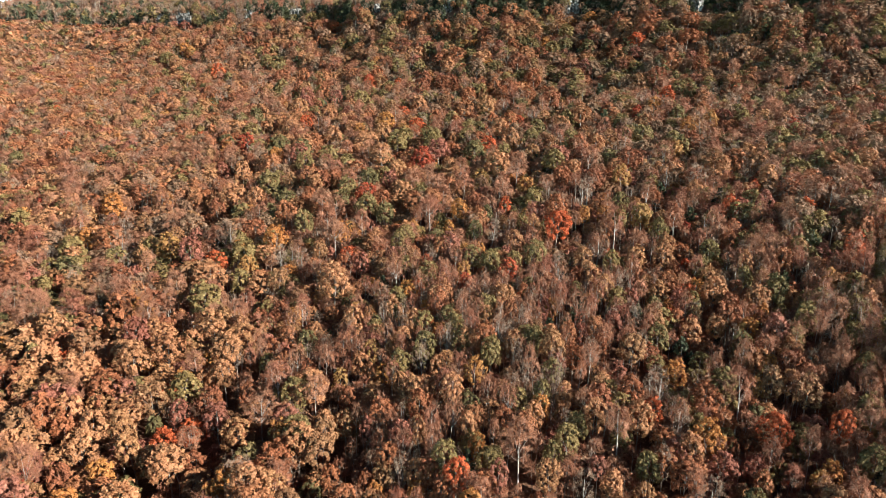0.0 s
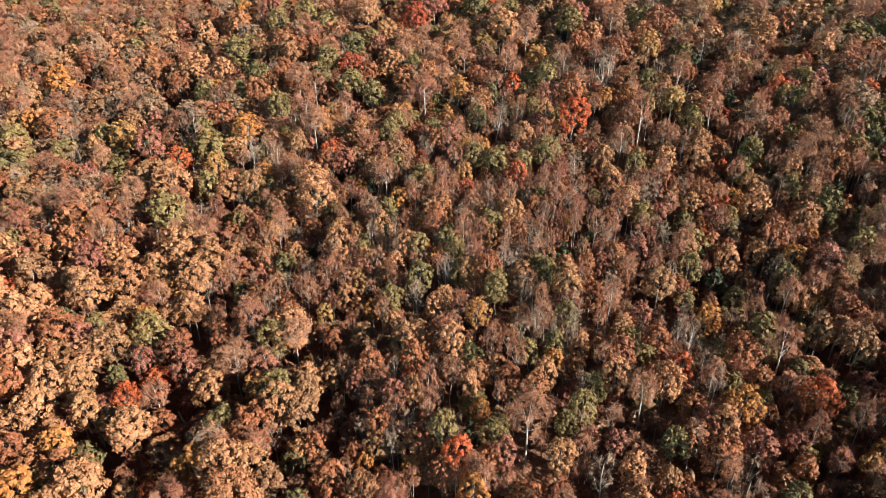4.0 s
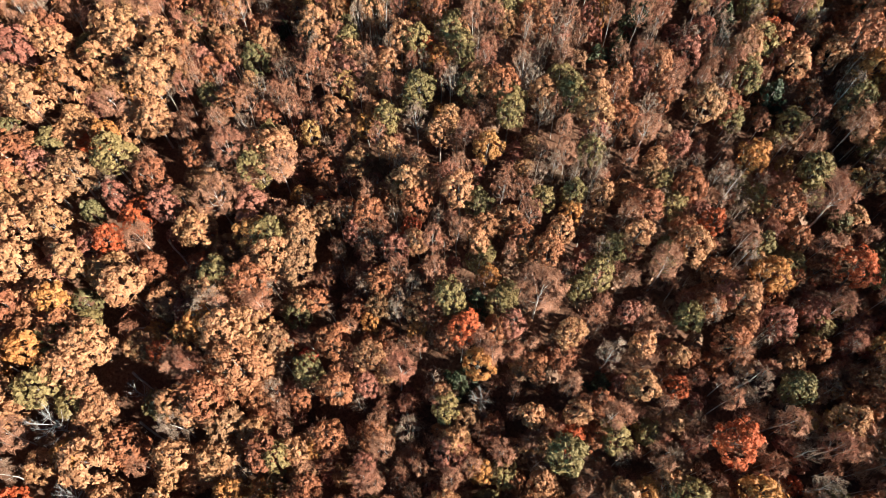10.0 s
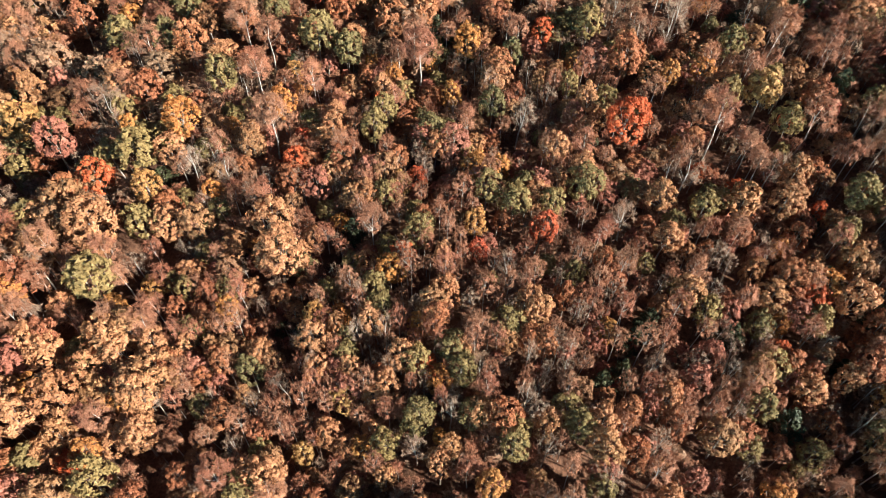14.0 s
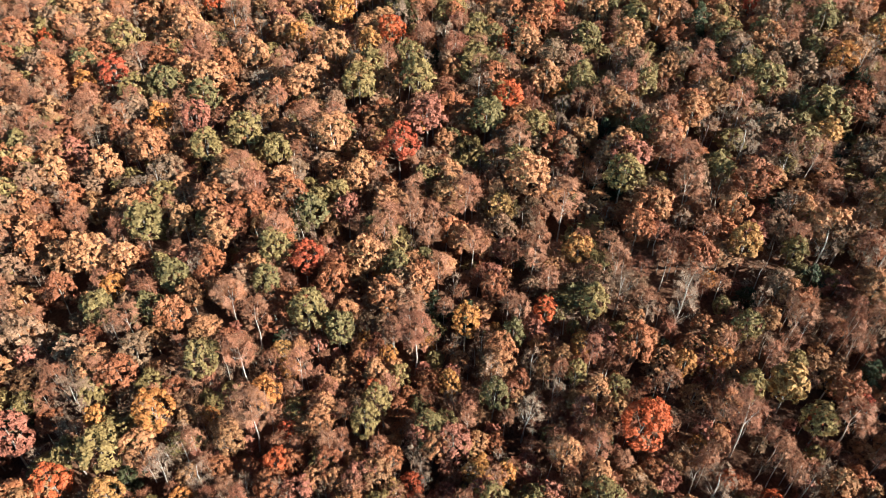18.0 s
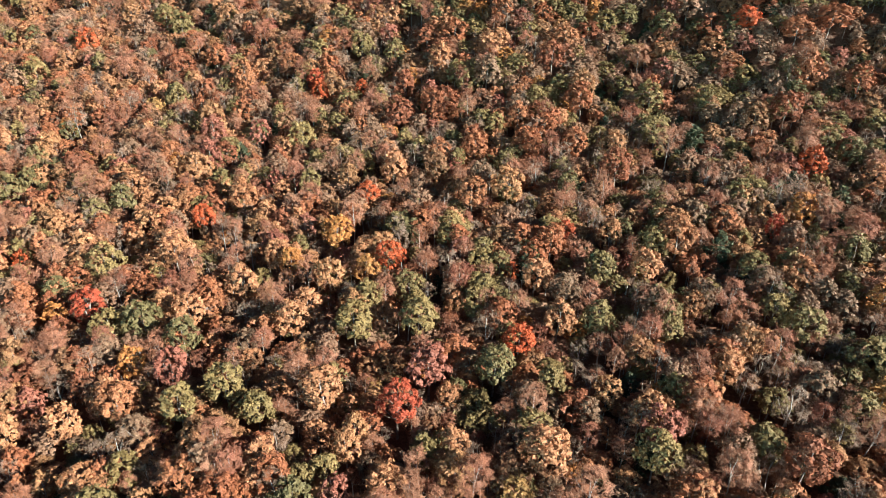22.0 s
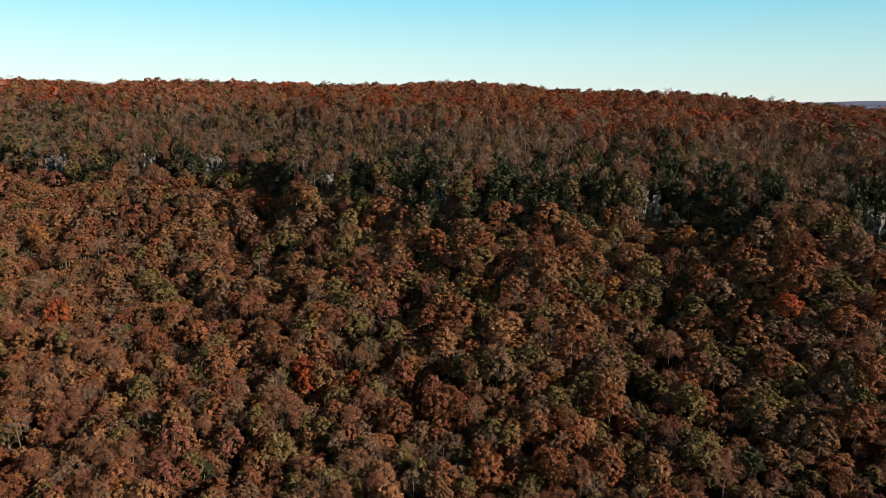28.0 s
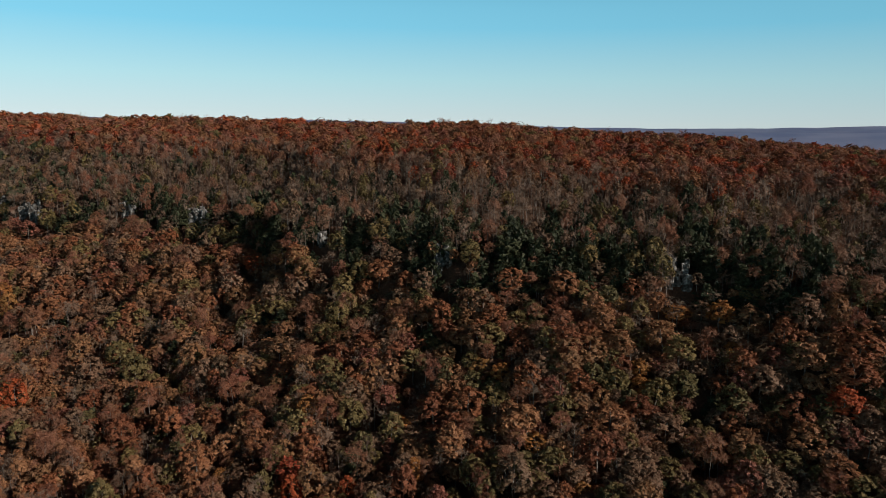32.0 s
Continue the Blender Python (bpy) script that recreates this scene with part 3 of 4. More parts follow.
PLACED.append(("tan", [(-63.4, 396.9, 12.0), (-31.6, 350.4, 14.7), (-45.5, 377.0, 11.3), (-24.3, 332.5, 8.1), (-102.1, 345.6, 10.3), (-120.5, 347.0, 8.7), (-100.5, 327.6, 7.3), (-106.3, 311.6, 10.8), (-96.8, 310.1, 11.4), (-86.9, 309.1, 9.0), (31.0, 391.6, 11.7), (66.9, 392.3, 9.7), (58.4, 409.7, 9.2), (85.7, 357.7, 9.5), (35.5, 372.6, 11.0), (44.6, 344.4, 7.5), (77.7, 347.8, 10.1), (26.2, 327.0, 13.4), (61.2, 311.7, 8.2), (98.0, 307.9, 6.5), (26.6, 437.1, 14.0), (-17.4, 456.0, 13.0), (24.8, 533.5, 16.7), (-92.6, 156.0, 9.1), (-15.3, 135.2, 6.9), (-38.6, 225.5, 13.0), (88.1, 209.2, 8.0), (-98.0, 464.4, 12.0), (135.2, 538.6, 17.8), (30.4, 537.5, 11.9)]))
PLACED.append(("tan", [(-136.6, 537.1, 9.1)]))
PLACED.append(("pink", [(-90.4, 177.6, 7.5), (-71.9, 171.2, 6.9), (-105.7, 282.9, 6.3), (-100.7, 260.1, 10.3), (32.2, 258.8, 5.5), (2.4, 252.2, 8.2), (-77.2, 359.4, 10.7), (-3.1, 355.9, 13.2), (-25.7, 321.1, 7.8), (-97.9, 491.1, 11.6), (-280.5, 763.2, 25.5), (-77.1, 490.4, 9.3), (2.4, 663.0, 3.4), (-60.6, 168.4, 8.3), (-120.2, 253.9, 6.8), (126.7, 263.9, 7.6), (65.0, 138.2, 6.8)]))
PLACED.append(("olive", [(-74.2, 179.4, 9.5), (-78.3, 168.4, 5.6), (-85.4, 130.4, 9.5), (65.0, 154.3, 5.6), (31.7, 148.8, 6.8), (27.7, 145.6, 4.0), (67.3, 126.0, 7.5), (23.6, 115.1, 9.3), (0.4, 102.3, 7.2), (5.5, 96.1, 6.6), (-77.6, 256.5, 11.4), (-58.0, 276.2, 8.9), (-33.5, 287.0, 10.6), (-24.9, 282.3, 8.9), (-17.2, 258.9, 7.1), (32.3, 268.1, 5.0), (12.4, 263.5, 7.1), (33.1, 239.4, 8.5), (25.7, 235.3, 7.2), (95.0, 233.6, 8.8), (60.0, 232.4, 6.4), (-173.8, 457.7, 14.2), (-121.6, 445.1, 11.4), (-51.0, 453.4, 9.3), (-115.4, 409.9, 12.4), (-92.2, 380.9, 11.5), (-77.0, 373.2, 12.2), (-70.8, 347.2, 10.2), (-60.1, 354.6, 12.3), (-49.8, 346.1, 10.2)]))
PLACED.append(("olive", [(-25.6, 375.4, 15.0), (-6.0, 373.7, 13.0), (-83.1, 317.5, 12.4), (-65.8, 318.6, 7.0), (-75.9, 306.5, 5.2), (-45.2, 298.1, 8.6), (-34.8, 319.0, 10.8), (52.9, 394.8, 11.8), (104.8, 363.0, 11.5), (67.5, 365.3, 8.9), (47.9, 369.9, 10.1), (15.3, 356.5, 13.2), (30.1, 348.1, 9.4), (51.8, 323.6, 10.8), (18.6, 279.6, 6.6), (72.3, 275.8, 7.6), (69.7, 261.1, 7.2), (-53.5, 605.5, 12.4), (93.7, 491.3, 13.8), (89.9, 471.2, 15.1), (91.8, 545.1, 13.2), (44.7, 539.4, 10.5), (81.3, 544.5, 13.3), (-82.1, 221.6, 13.0), (-73.8, 236.6, 9.0), (106.5, 206.1, 9.3), (-145.0, 606.4, 21.2), (20.7, 573.8, 12.7), (-58.7, 486.6, 12.4), (-37.8, 556.3, 12.4)]))
PLACED.append(("olive", [(-207.6, 560.7, 17.2), (-262.1, 661.7, 17.4), (-20.2, 546.1, 11.4), (-156.5, 645.5, 11.8), (-12.8, 577.3, 16.0), (94.4, 557.0, 15.6), (-124.5, 525.0, 12.8), (-157.6, 619.7, 15.1)]))
PLACED.append(("gold", [(-77.8, 186.5, 7.0), (-83.8, 148.2, 8.4), (-87.5, 138.1, 9.0), (-42.8, 110.2, 6.9), (-71.7, 98.7, 6.8), (-29.1, 183.8, 4.4), (-18.2, 97.0, 8.2), (9.3, 175.8, 6.5), (26.6, 160.8, 3.4), (64.3, 171.4, 6.9), (64.2, 146.9, 7.7), (7.8, 112.1, 2.8), (57.0, 106.9, 8.4), (25.7, 95.7, 6.5), (-111.0, 268.4, 10.5), (-65.3, 263.7, 10.9), (-72.9, 246.6, 8.4), (6.5, 282.3, 8.1), (57.0, 267.9, 5.6), (77.9, 260.5, 9.5), (2.7, 268.3, 5.7), (14.5, 245.3, 3.3), (7.5, 231.9, 5.8), (-50.3, 405.2, 10.2), (-36.0, 417.0, 12.7), (-23.3, 399.1, 8.0), (-123.6, 387.8, 7.8), (-89.8, 365.1, 9.1), (-41.4, 266.5, 7.6), (146.2, 381.6, 9.3)]))
PLACED.append(("gold", [(57.7, 343.7, 5.0), (114.6, 337.6, 9.8), (36.4, 301.7, 8.6), (78.3, 297.1, 9.0), (-245.4, 676.1, 12.8), (115.3, 569.5, 11.1), (-155.4, 312.3, 13.9), (-252.8, 687.8, 17.3)]))
PLACED.append(("rust", [(-64.6, 175.5, 9.4), (-56.2, 181.4, 6.3), (-43.3, 129.9, 4.7), (-44.7, 122.5, 8.1), (-85.6, 99.5, 7.9), (-26.0, 176.0, 6.1), (-23.4, 188.0, 7.4), (-31.0, 154.3, 9.7), (-27.1, 147.8, 5.9), (-22.6, 138.8, 8.8), (-21.8, 128.6, 8.8), (-22.3, 120.1, 6.9), (-8.3, 104.1, 5.5), (9.0, 159.6, 5.7), (21.3, 152.7, 6.8), (15.8, 157.4, 4.0), (55.4, 182.4, 9.3), (42.9, 169.0, 4.6), (41.3, 161.5, 7.4), (68.7, 161.9, 7.9), (71.7, 154.8, 5.6), (45.7, 132.5, 5.5), (24.2, 100.7, 5.4), (76.6, 93.7, 7.1), (76.0, 104.4, 6.3), (-113.4, 280.4, 9.3), (-76.8, 273.4, 9.7), (-69.1, 289.1, 9.1), (-59.4, 235.7, 8.2), (13.5, 293.3, 7.6)]))
PLACED.append(("rust", [(89.9, 258.7, 8.1), (81.1, 239.3, 7.8), (-75.1, 444.4, 13.6), (-34.6, 452.9, 10.4), (-71.9, 318.3, 7.7), (-102.7, 300.1, 8.8), (-116.0, 315.7, 8.6), (-61.2, 305.4, 7.4), (-64.4, 295.2, 7.1), (-27.4, 297.8, 8.6), (38.7, 408.3, 11.3), (78.8, 402.0, 14.0), (85.8, 319.6, 12.1), (52.9, 306.4, 8.7), (78.3, 310.4, 8.8), (2.3, 313.0, 7.6), (65.5, 295.6, 10.3), (45.4, 272.5, 10.7), (-286.2, 743.3, 20.5), (-31.5, 629.0, 19.3), (-132.9, 700.3, 20.8), (13.2, 574.1, 17.0), (16.1, 467.8, 11.7), (56.4, 466.5, 10.7), (38.2, 467.4, 12.5), (70.2, 462.7, 12.2), (67.8, 445.2, 13.5), (143.4, 472.6, 14.7), (130.6, 472.0, 11.5), (13.4, 435.1, 13.0)]))
PLACED.append(("rust", [(0.6, 455.8, 12.0), (66.6, 574.0, 17.0), (54.3, 591.1, 17.5), (31.5, 598.4, 19.4), (128.0, 525.7, 15.0), (159.8, 512.7, 15.7), (179.1, 527.5, 17.3), (58.7, 557.6, 16.3), (89.5, 562.5, 16.5), (153.2, 536.4, 15.2), (123.6, 560.5, 13.5), (72.4, 538.7, 13.1), (-115.6, 211.4, 10.0), (-114.6, 200.5, 11.2), (-100.0, 196.9, 9.5), (-85.4, 196.4, 11.7), (-81.8, 175.6, 10.0), (-100.3, 162.2, 9.4), (-92.9, 147.2, 7.5), (77.9, 232.5, 8.7), (95.2, 161.2, 7.7), (-136.3, 241.5, 11.2), (-141.5, 280.5, 12.7), (-89.0, 350.0, 11.5), (124.0, 305.2, 13.3), (-94.5, 539.1, 15.2), (15.1, 473.2, 10.6), (56.2, 471.5, 10.8), (4.0, 500.8, 14.1), (63.0, 499.3, 16.8)]))
PLACED.append(("rust", [(126.0, 516.5, 18.5), (156.7, 488.3, 16.3), (174.7, 481.6, 18.2), (-178.7, 624.5, 18.9), (-13.9, 519.4, 13.3), (-247.7, 645.8, 19.3), (-3.6, 551.2, 13.2), (174.7, 514.6, 19.4), (52.9, 518.4, 11.7), (-132.8, 563.3, 18.7), (-110.7, 654.5, 20.3), (-118.9, 610.6, 15.5), (-76.8, 605.9, 16.6), (9.8, 547.6, 14.7), (59.8, 532.2, 14.3), (-99.5, 499.5, 16.3), (131.6, 504.0, 16.8), (63.1, 493.0, 13.0), (70.7, 562.4, 17.1), (21.7, 582.7, 17.7), (-50.1, 526.5, 10.9), (-16.9, 499.0, 13.0), (-2.4, 501.5, 12.1), (-116.3, 567.7, 14.1), (148.2, 527.9, 14.4)]))
PLACED.append(("red", [(-73.5, 161.6, 7.4), (-59.4, 137.2, 5.9), (-48.1, 95.3, 6.1), (55.3, 158.6, 6.3), (82.7, 147.5, 8.2), (45.3, 126.2, 4.9), (53.5, 117.1, 9.1), (-86.0, 249.4, 9.2), (27.1, 284.8, 6.7), (44.0, 254.9, 11.5), (22.0, 228.5, 7.7), (8.6, 224.5, 5.7), (-87.7, 434.7, 10.0), (-147.9, 415.1, 6.4), (-15.5, 404.6, 11.1), (-110.8, 388.2, 12.7), (-11.6, 344.0, 12.7), (-35.9, 302.8, 10.2), (23.5, 397.2, 5.0), (113.2, 406.9, 6.1), (22.9, 364.6, 10.8), (-105.0, 675.6, 16.2), (-55.9, 525.9, 9.0), (-35.3, 524.0, 6.4), (141.5, 521.6, 12.3), (140.2, 257.0, 8.4), (139.6, 440.6, 11.8), (-191.8, 590.9, 12.2), (-57.9, 531.8, 9.7)]))
PLACED.append(("bare", [(-59.5, 97.5, 6.8), (-5.4, 182.7, 6.6), (-7.3, 120.6, 5.6), (-14.4, 101.7, 5.5), (32.7, 133.0, 6.7), (58.7, 127.5, 8.1), (47.9, 100.2, 6.4), (69.7, 108.6, 6.3), (57.7, 279.4, 8.6), (56.7, 240.7, 8.5), (19.1, 257.8, 8.3), (42.0, 231.3, 7.7), (88.6, 334.9, 9.7), (45.2, 288.0, 8.0), (-162.3, 502.9, 17.3), (-204.8, 663.3, 26.3), (-98.0, 621.2, 13.7), (45.8, 524.1, 9.2)]))
PLACED.append(("thin", [(-35.4, 175.4, 8.6), (-8.9, 130.5, 6.9), (41.5, 176.0, 6.9), (76.8, 159.4, 9.1), (43.3, 148.4, 7.8), (18.9, 142.9, 10.1), (63.8, 120.0, 6.5), (11.7, 115.6, 5.0), (26.1, 109.3, 4.4), (-52.1, 290.2, 9.1), (-46.1, 285.4, 7.6), (-47.3, 274.7, 8.8), (-42.9, 259.4, 10.0), (-33.2, 272.7, 7.4), (-6.1, 276.9, 10.3), (-16.7, 230.1, 7.3), (87.1, 251.3, 8.0), (65.2, 251.6, 9.3), (86.7, 373.6, 8.3), (93.9, 353.5, 8.6), (105.0, 325.7, 11.7), (33.8, 313.8, 10.6), (9.5, 304.8, 8.9), (83.2, 275.0, 8.2), (-220.2, 655.7, 12.3), (89.6, 454.0, 16.8), (139.8, 447.8, 11.6), (-48.9, 168.8, 9.7), (-91.0, 579.0, 19.2), (-128.1, 579.7, 16.5)]))
PLACED.append(("pine", [(97.8, 264.4, 8.2), (92.4, 398.8, 14.8), (142.9, 423.3, 10.5), (93.5, 288.9, 9.3), (-78.3, 623.2, 16.2), (102.5, 464.1, 16.9), (129.7, 231.4, 10.2), (71.4, 186.7, 8.7), (-83.6, 480.0, 10.4)]))
PLACED.append(("brown", [(-168.3, 608.8, 21.8), (106.1, 504.9, 16.0), (81.2, 531.6, 16.8), (23.5, 512.5, 16.9), (119.5, 538.4, 17.9)]))
spots, cells = [], {}


def free(x, y, room):
    for i in range(int(x // 6) - 2, int(x // 6) + 3):
        for j in range(int(y // 6) - 2, int(y // 6) + 3):
            for a, b, r in cells.get((i, j), ()):
                if (a - x) ** 2 + (b - y) ** 2 < (room + r) ** 2:
                    return False
    return True


def take(kind, x, y, s, lift, room):
    cells.setdefault((int(x // 6), int(y // 6)), []).append((x, y, room))
    spots.append((kind, x, y, s, lift))


standouts = []
for kind, rows in PLACED:
    for x, y, d in rows:
        s = min(max(d / 2 / RADIUS[kind] * 0.88, 0.55), 1.3)
        steep = y - float(cliff_line(np.float64(x))) > -70
        take(kind, x, y, s * (1.12 if steep else 1.0), 1.04 * s ** -0.5 * (0.68 if steep else 0.95), 0.33 * min(d, 12))
        standouts.append((x, y, d))
standouts = np.array(standouts)
FALLEN = [(-60.5, 161.5, -0.88), (-70.4, 160.8, -0.98), (-66.1, 133.3, -0.64), (-62.6, 122.7, -0.63), (-87.0, 93.4, -0.02), (-68.0, 145.4, 0.15), (-78.3, 109.6, -0.39), (-23.1, 122.0, -0.44)]
for x, y, a in FALLEN:  # small clearings where trees have come down
    for k in (-4.5, 0, 4.5):
        cells.setdefault((int((x + k * math.cos(a)) // 6), int((y + k * math.sin(a)) // 6)), []).append((x + k * math.cos(a), y + k * math.sin(a), 2.6))


def choose(x, y, p):
    """The kind of tree that grows there: mixed on the slope, bare above the rocks, red on the plateau."""
    n1, n2, n3 = float(waves(x, y, 70, 31)), float(waves(x, y, 45, 32)), float(waves(x, y, 110, 33))
    u = rng.random()
    if p > 85:
        names, w = ["rust", "red", "thin", "bare", "pink", "olive"], [0.40, 0.24, 0.10, 0.05, 0.18, 0.03]
        if p < 112:
            w = [0.16, 0.06, 0.18, 0.52, 0.06, 0.02]
    elif p > -5:
        green = (0.62 if x > -60 else 0.32) + 0.5 * n2 if p < 16 else (0.30 if x > -60 else 0.16) + 0.3 * n2 if p < 48 else 0.04
        names, w = ["bare", "thin", "pine", "brown", "olive"], [0.66 - green * 0.6, 0.08, green, 0.10, 0.06]
    elif p > -160:
        names = ["rust", "brown", "thin", "tan", "olive", "bare", "pink", "gold", "pine"]
        w = [0.20 + 0.12 * n1, 0.20, 0.16, 0.08, 0.14 + 0.08 * n2, 0.17, 0.025, 0.008, 0.065]
    elif x < (-36 if y < 180 else -64) and y < 210:
        names = ["rust", "tan", "thin", "bare", "olive", "gold", "pink", "red"]
        w = [0.22 + 0.10 * n1, 0.42 + 0.10 * n3, 0.10, 0.07, 0.07, 0.07, 0.05, 0.01]
    elif y > 288 or y > 235 and not -64 < x < 75 + 0.2 * y:
        names = ["rust", "brown", "tan", "thin", "bare", "olive", "gold", "pink", "red", "pine"]
        w = [0.22 + 0.10 * n1, 0.13, 0.09 + 0.06 * n3, 0.22 - 0.08 * n1, 0.14, 0.14 + 0.08 * n2, 0.012, 0.02, 0.006, 0.022]
    else:
        names = ["rust", "tan", "thin", "bare", "olive", "gold", "pink", "red", "pine"]
        w = [0.19 + 0.08 * n1, 0.09 + 0.05 * n3, 0.38 - 0.08 * n1, 0.15 + 0.05 * n2, 0.11 + 0.09 * n2, 0.04, 0.05, 0.015, 0.025]
    if y > 288 and p < -5:  # paler, more open to one side of the slope, greener and duller to the other
        lean = 0.06 * float(np.clip(x / 120, -1, 1))
        swing = {"tan": -lean, "rust": -0.6 * lean, "olive": lean, "brown": 0.7 * lean, "pine": 0.35 * lean}
        w = [a + swing.get(k, 0) for k, a in zip(names, w)]
    w = np.maximum(w, 0.004)
    return names[int(np.searchsorted(np.cumsum(w / w.sum()), u))]


def sow(y0, y1, gap, margin, grow, bank=False, slim=False):
    """Jittered planting of one belt; the bank above the rocks has its own, closer and smaller trees."""
    for y in np.arange(y0, y1, gap):
        half = margin + 0.67 * max(y, 100)
        for x in np.repeat(np.arange(-half, half, gap), 2):
            px, py = x + rng.uniform(-0.5, 0.5) * gap, y + rng.uniform(-0.5, 0.5) * gap
            p = py - float(cliff_line(np.float64(px)))
            if (-5 < p < 95) != bank or rng.random() < (0.28 if slim and px > -5 else 0.12):
                continue
            if any(-0.42 * wide < px - ox < wide * 0.42 + 9 and -11 < py - oy < 5 for ox, oy, oz, wide in OUTCROPS):
                continue
            kind = choose(px, py, p)
            low = any(-0.5 * wide < px - ox < 0.5 * wide + 26 and -26 < py - oy <= 2 for ox, oy, oz, wide in OUTCROPS)
            if not bank and (y < 235 and px > -36 or y < 288 and -64 < px < 75 + 0.2 * y and y > 180):  # slighter, close-set trees on the lower slope
                if not slim:
                    continue
            elif slim:
                continue
            s = rng.uniform(0.66, 1.12) * grow * (0.95 if kind in ("thin", "bare") else 1.0)
            if slim:
                s *= 0.66 if kind in ("thin", "bare") else 0.72
            lift = rng.uniform(0.9, 1.12) * (1.06 if kind in ("thin", "bare") else 1.0) * s ** (-0.5 if slim else -0.35)
            if -95 < p < 8 and kind not in ("bare", "pine"):  # low, bushy crowns on the steep foot of the bluff
                s, lift = s * 1.3, lift * 0.78
            elif y > 235 and not bank:
                s, lift = s * 1.04, lift * 0.86
            if low:
                lift *= 0.6
            if kind == "pine" and bank:
                s *= 1.3
            dx, dy, d = px - standouts[:, 0], standouts[:, 1] - py, standouts[:, 2]
            if np.any((np.abs(dx) < 0.5 * d) & (dy > 0) & (dy < 1.5 * d) | (np.abs(dy) < 0.6 * d) & (dx > 0) & (dx < 1.5 * d)):  # a taller neighbour's younger companions
                s, lift = s * 0.85, lift * 0.8
            if free(px, py, gap * 0.31):
                take(kind, px, py, s, lift, gap * 0.31)


sow(-4, 235, 4.8, 25, 1.06)
sow(-4, 290, 4.0, 25, 1.0, slim=True)
sow(235, 350, 5.3, 25, 1.0)
sow(350, 780, 5.1, 20, 0.98)
sow(440, 960, 5.0, 15, 0.8, bank=True)
sow(960, 1300, 8.5, 15, 1.1, bank=True)
sow(780, 960, 7.0, 20, 1.05)
sow(960, 1500, 11, 20, 1.25)
for y in np.arange(-240, 1300, 12):  # the wood goes on to both sides and behind
    for x in np.arange(-560 if y < 700 else -940, 560, 12):
        if (abs(x) > 20 + 0.67 * max(y, 100) or y < -4) and (y < 860 or x < 0):
            px, py = x + rng.uniform(-4, 4), y + rng.uniform(-4, 4)
            take(choose(px, py, py - float(cliff_line(np.float64(px)))), px, py, rng.uniform(1.2, 1.7), rng.uniform(0.7, 0.9), 3)
for x in np.arange(-420, 420, 1.3):
    py = float(cliff_line(np.float64(x))) + rng.uniform(-5, 15)
    if free(x, py, 1.0) and not any(-0.42 * wide < x - ox < wide * 0.42 + 9 and -11 < py - oy < 5 for ox, oy, oz, wide in OUTCROPS):
        take("pine" if rng.random() < (0.72 if x > -60 else 0.42) + 0.3 * float(waves(x, py, 45, 32)) else rng.choice(["bare", "thin", "olive"]), x, py, rng.uniform(0.8, 1.35), rng.uniform(0.55, 0.9), 1.4)


def nearness(x, y):
    """Roughly how close the flight comes to a tree that it has in view."""
    return 900.0 if y < -6 or abs(x) > 26 + 0.67 * max(y, 100) else max(1.75 * abs(x), 150.0, y - 275.0)


LIMIT = {"rust": 220, "brown": 60, "tan": 100, "thin": 210, "bare": 110, "olive": 100}
seen, near, bands = {}, [], [[], [], [], [], []]
for t in sorted(spots, key=lambda t: nearness(t[1], t[2]) + 0.05 * math.hypot(t[1], t[2] - 200)):
    seen[t[0]] = seen.get(t[0], 0) + 1
    d = nearness(t[1], t[2])
    if seen[t[0]] <= LIMIT.get(t[0], 60):
        near.append(t)
    else:
        bands[0 if d < 178 else 1 if d < 300 else 2 if d < 540 else 3 if d < 700 else 4].append(t)
for t in near:
    plant(*t, rng)
for far, (where, text) in enumerate((("close", "close-grown autumn woodland of {} trees on the slope"), ("slope", "dense autumn woodland of {} trees on the hillside"),
                                     ("upper", "distant woodland of {} trees below and above the rocks"), ("ridge", "far woodland of {} trees on the ridge and plateau"),
                                     ("outer", "farthest woodland of {} trees all round"))):
    joined_woods(where + "_{}_woods", text, bands[far], rng, far)

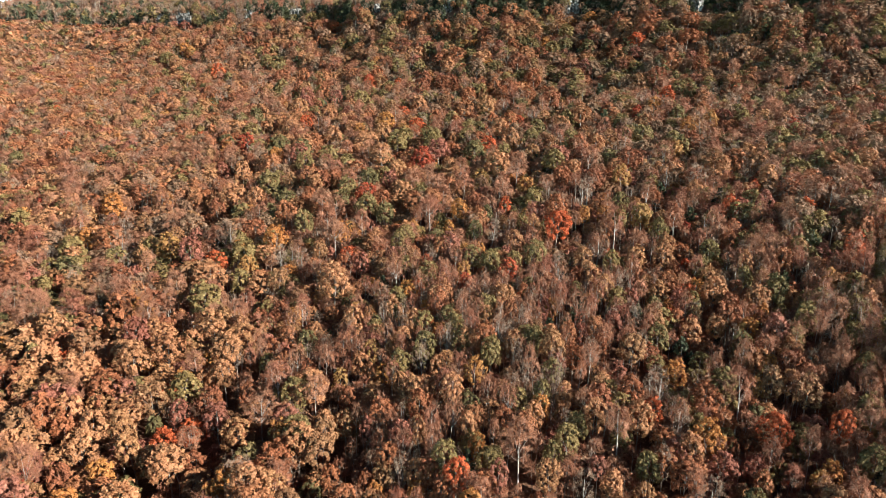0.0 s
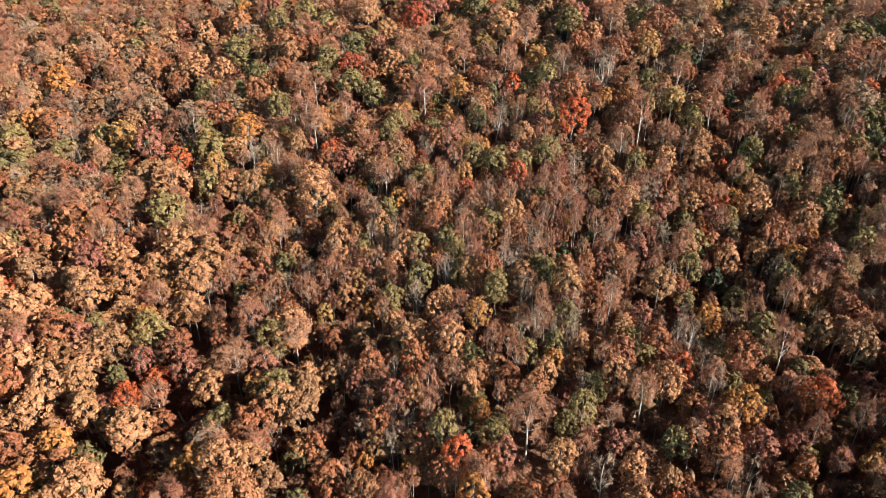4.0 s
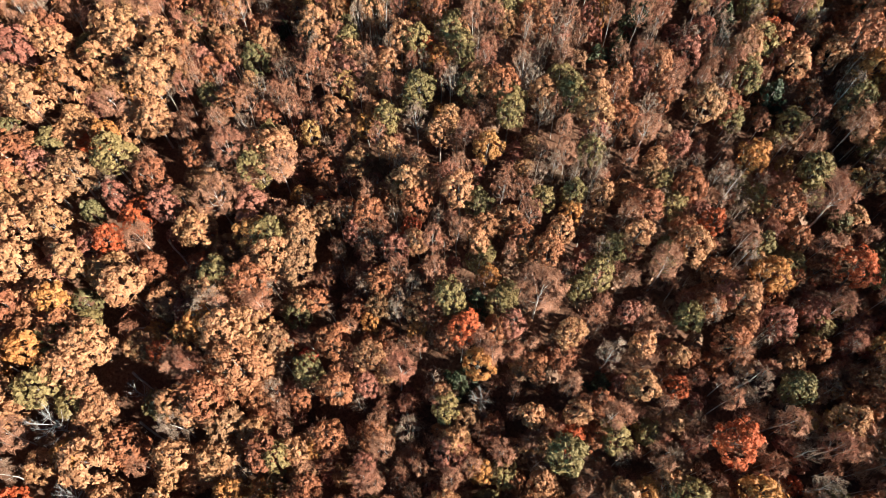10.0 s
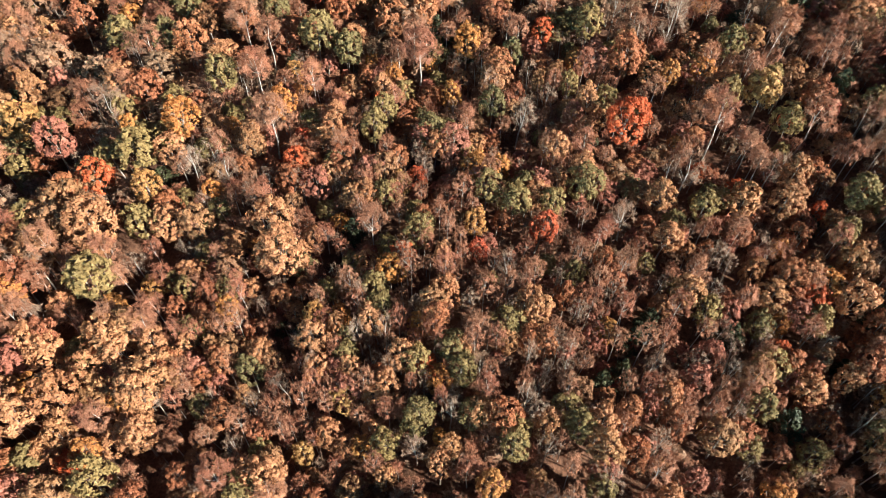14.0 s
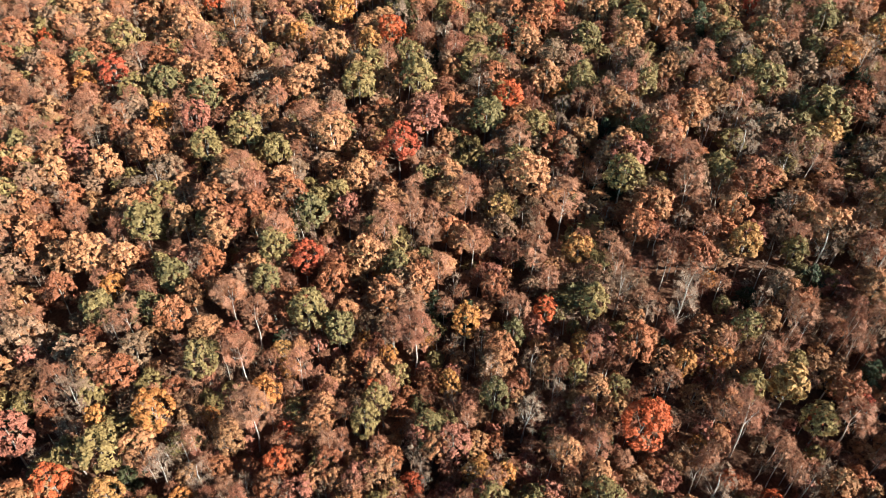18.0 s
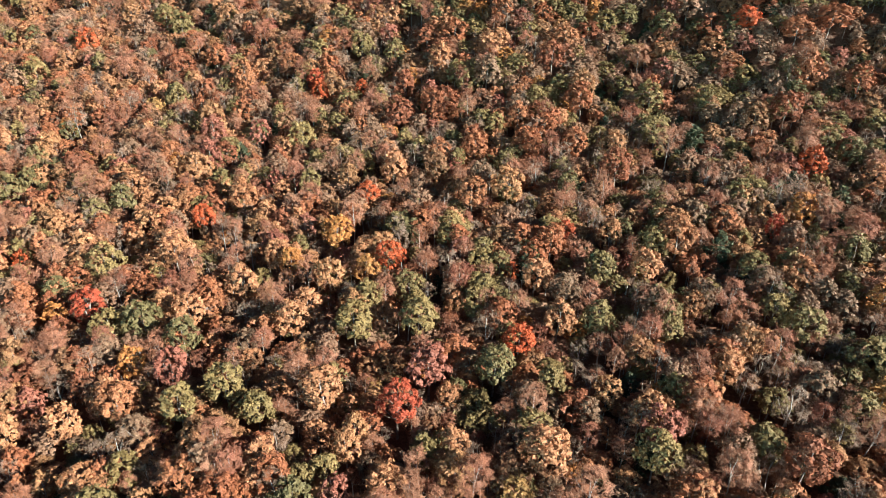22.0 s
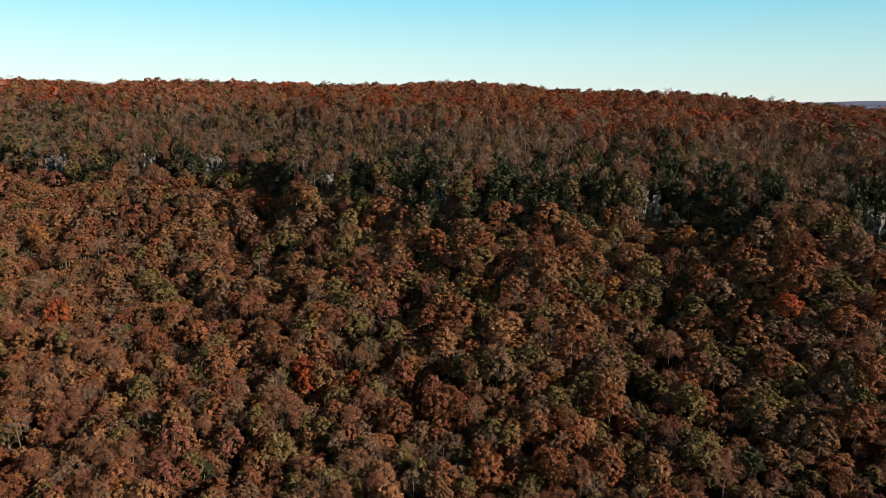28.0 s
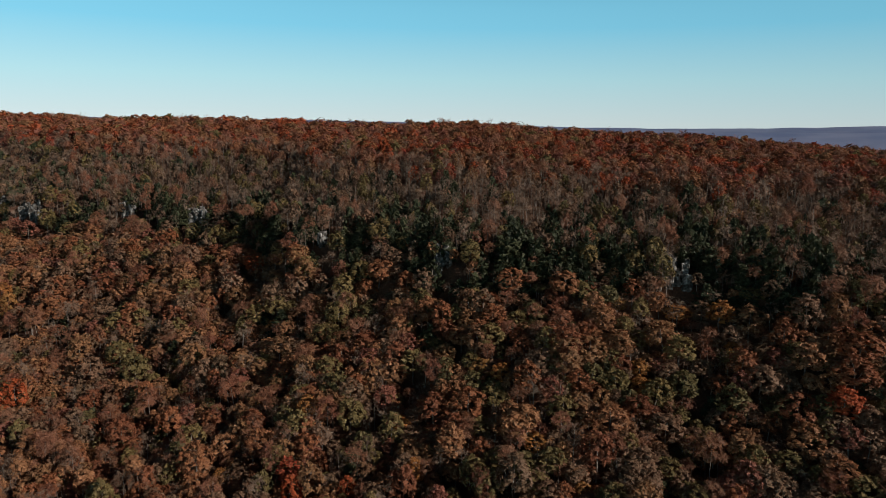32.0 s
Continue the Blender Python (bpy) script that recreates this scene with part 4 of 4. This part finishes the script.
# fallen trunks lying on the bank above the rocks and between the trees
LOGS = []
for k in range(4):
    long = rng.uniform(7, 12)
    pts = np.column_stack([np.linspace(-long / 2, long / 2, 5), rng.normal(0, 0.12, 5), rng.normal(0, 0.05, 5)])
    stubs = [tube([pts[i], pts[i] + (0.5, rng.choice((-1, 1)) * 0.9, 0.5)], [0.07, 0.03], 4) for i in (1, 2, 3)]
    LOGS.append((long, mesh("log", *tube(pts, np.linspace(0.3, 0.14, 5), 7), BARK_PALE), [mesh("stub", *st, BARK_PALE) for st in stubs]))
for k in range(70 + len(FALLEN)):
    x = rng.uniform(-220, 230)
    y = float(cliff_line(np.float64(x))) + rng.uniform(16, 80)
    long, body, stubs = LOGS[k % 4]
    a = rng.uniform(-0.9, 0.9)
    if k >= 70:
        x, y, a = FALLEN[k - 70]
    dx, dy = math.cos(a) * long / 2, math.sin(a) * long / 2
    rise = math.atan2(float(land(x + dx, y + dy) - land(x - dx, y - dy)), long)
    log = tagged(new("fallen_trunk", body), "bleached fallen tree trunk lying on leaf litter", "fallen tree", "fallen trunks on the bank")
    log.location = (x, y, float(land(x + dx, y + dy) + land(x - dx, y - dy)) / 2 + 0.18)
    log.rotation_euler = (0, -rise, a)
    for st in stubs:
        new("branch_stub", st).parent = log

# slender young trees under the canopy
young = [("thin" if rng.random() < 0.75 else "bare", rng.uniform(-170, 170), rng.uniform(0, 520), rng.uniform(0.35, 0.62), rng.uniform(0.8, 1.1)) for _ in range(1800)]
young += [(rng.choice(["brown", "rust", "olive", "tan"]), rng.uniform(-260, 260), rng.uniform(300, 640), rng.uniform(0.45, 0.7), rng.uniform(0.6, 0.9)) for _ in range(2200)]
young += [(rng.choice(["thin", "bare", "thin", "brown", "pink"]), rng.uniform(-62, 135), rng.uniform(30, 292), rng.uniform(0.28, 0.5), rng.uniform(0.7, 1.0)) for _ in range(2600)]
joined_woods("sapling_{}_thicket", "slender young {} saplings under the taller trees", young, rng, 3)

# low shrubs between the trunks
xs, ys = rng.uniform(-150, 160, 5000), rng.uniform(40, 330, 5000)
c = np.column_stack([np.repeat(xs, 12), np.repeat(ys, 12), np.repeat(land(xs, ys), 12)])
tall = np.repeat(rng.uniform(0.6, 3.2, 5000), 12)
c += np.column_stack([rng.normal(0, 0.22, (len(c), 2)) * tall[:, None], rng.uniform(0.1, 1.0, len(c)) * tall])
v, f = sprays(rng, c, rng.normal(0, 1, c.shape) + (0, 0, 0.8), 0.34)
tagged(new("undergrowth", mesh("undergrowth", v, f, LEAF_FAR["thin"], np.repeat(rng.random(5000), 36))),
       "low brown shrubs and saplings on the forest floor", "undergrowth", kind="stuff")
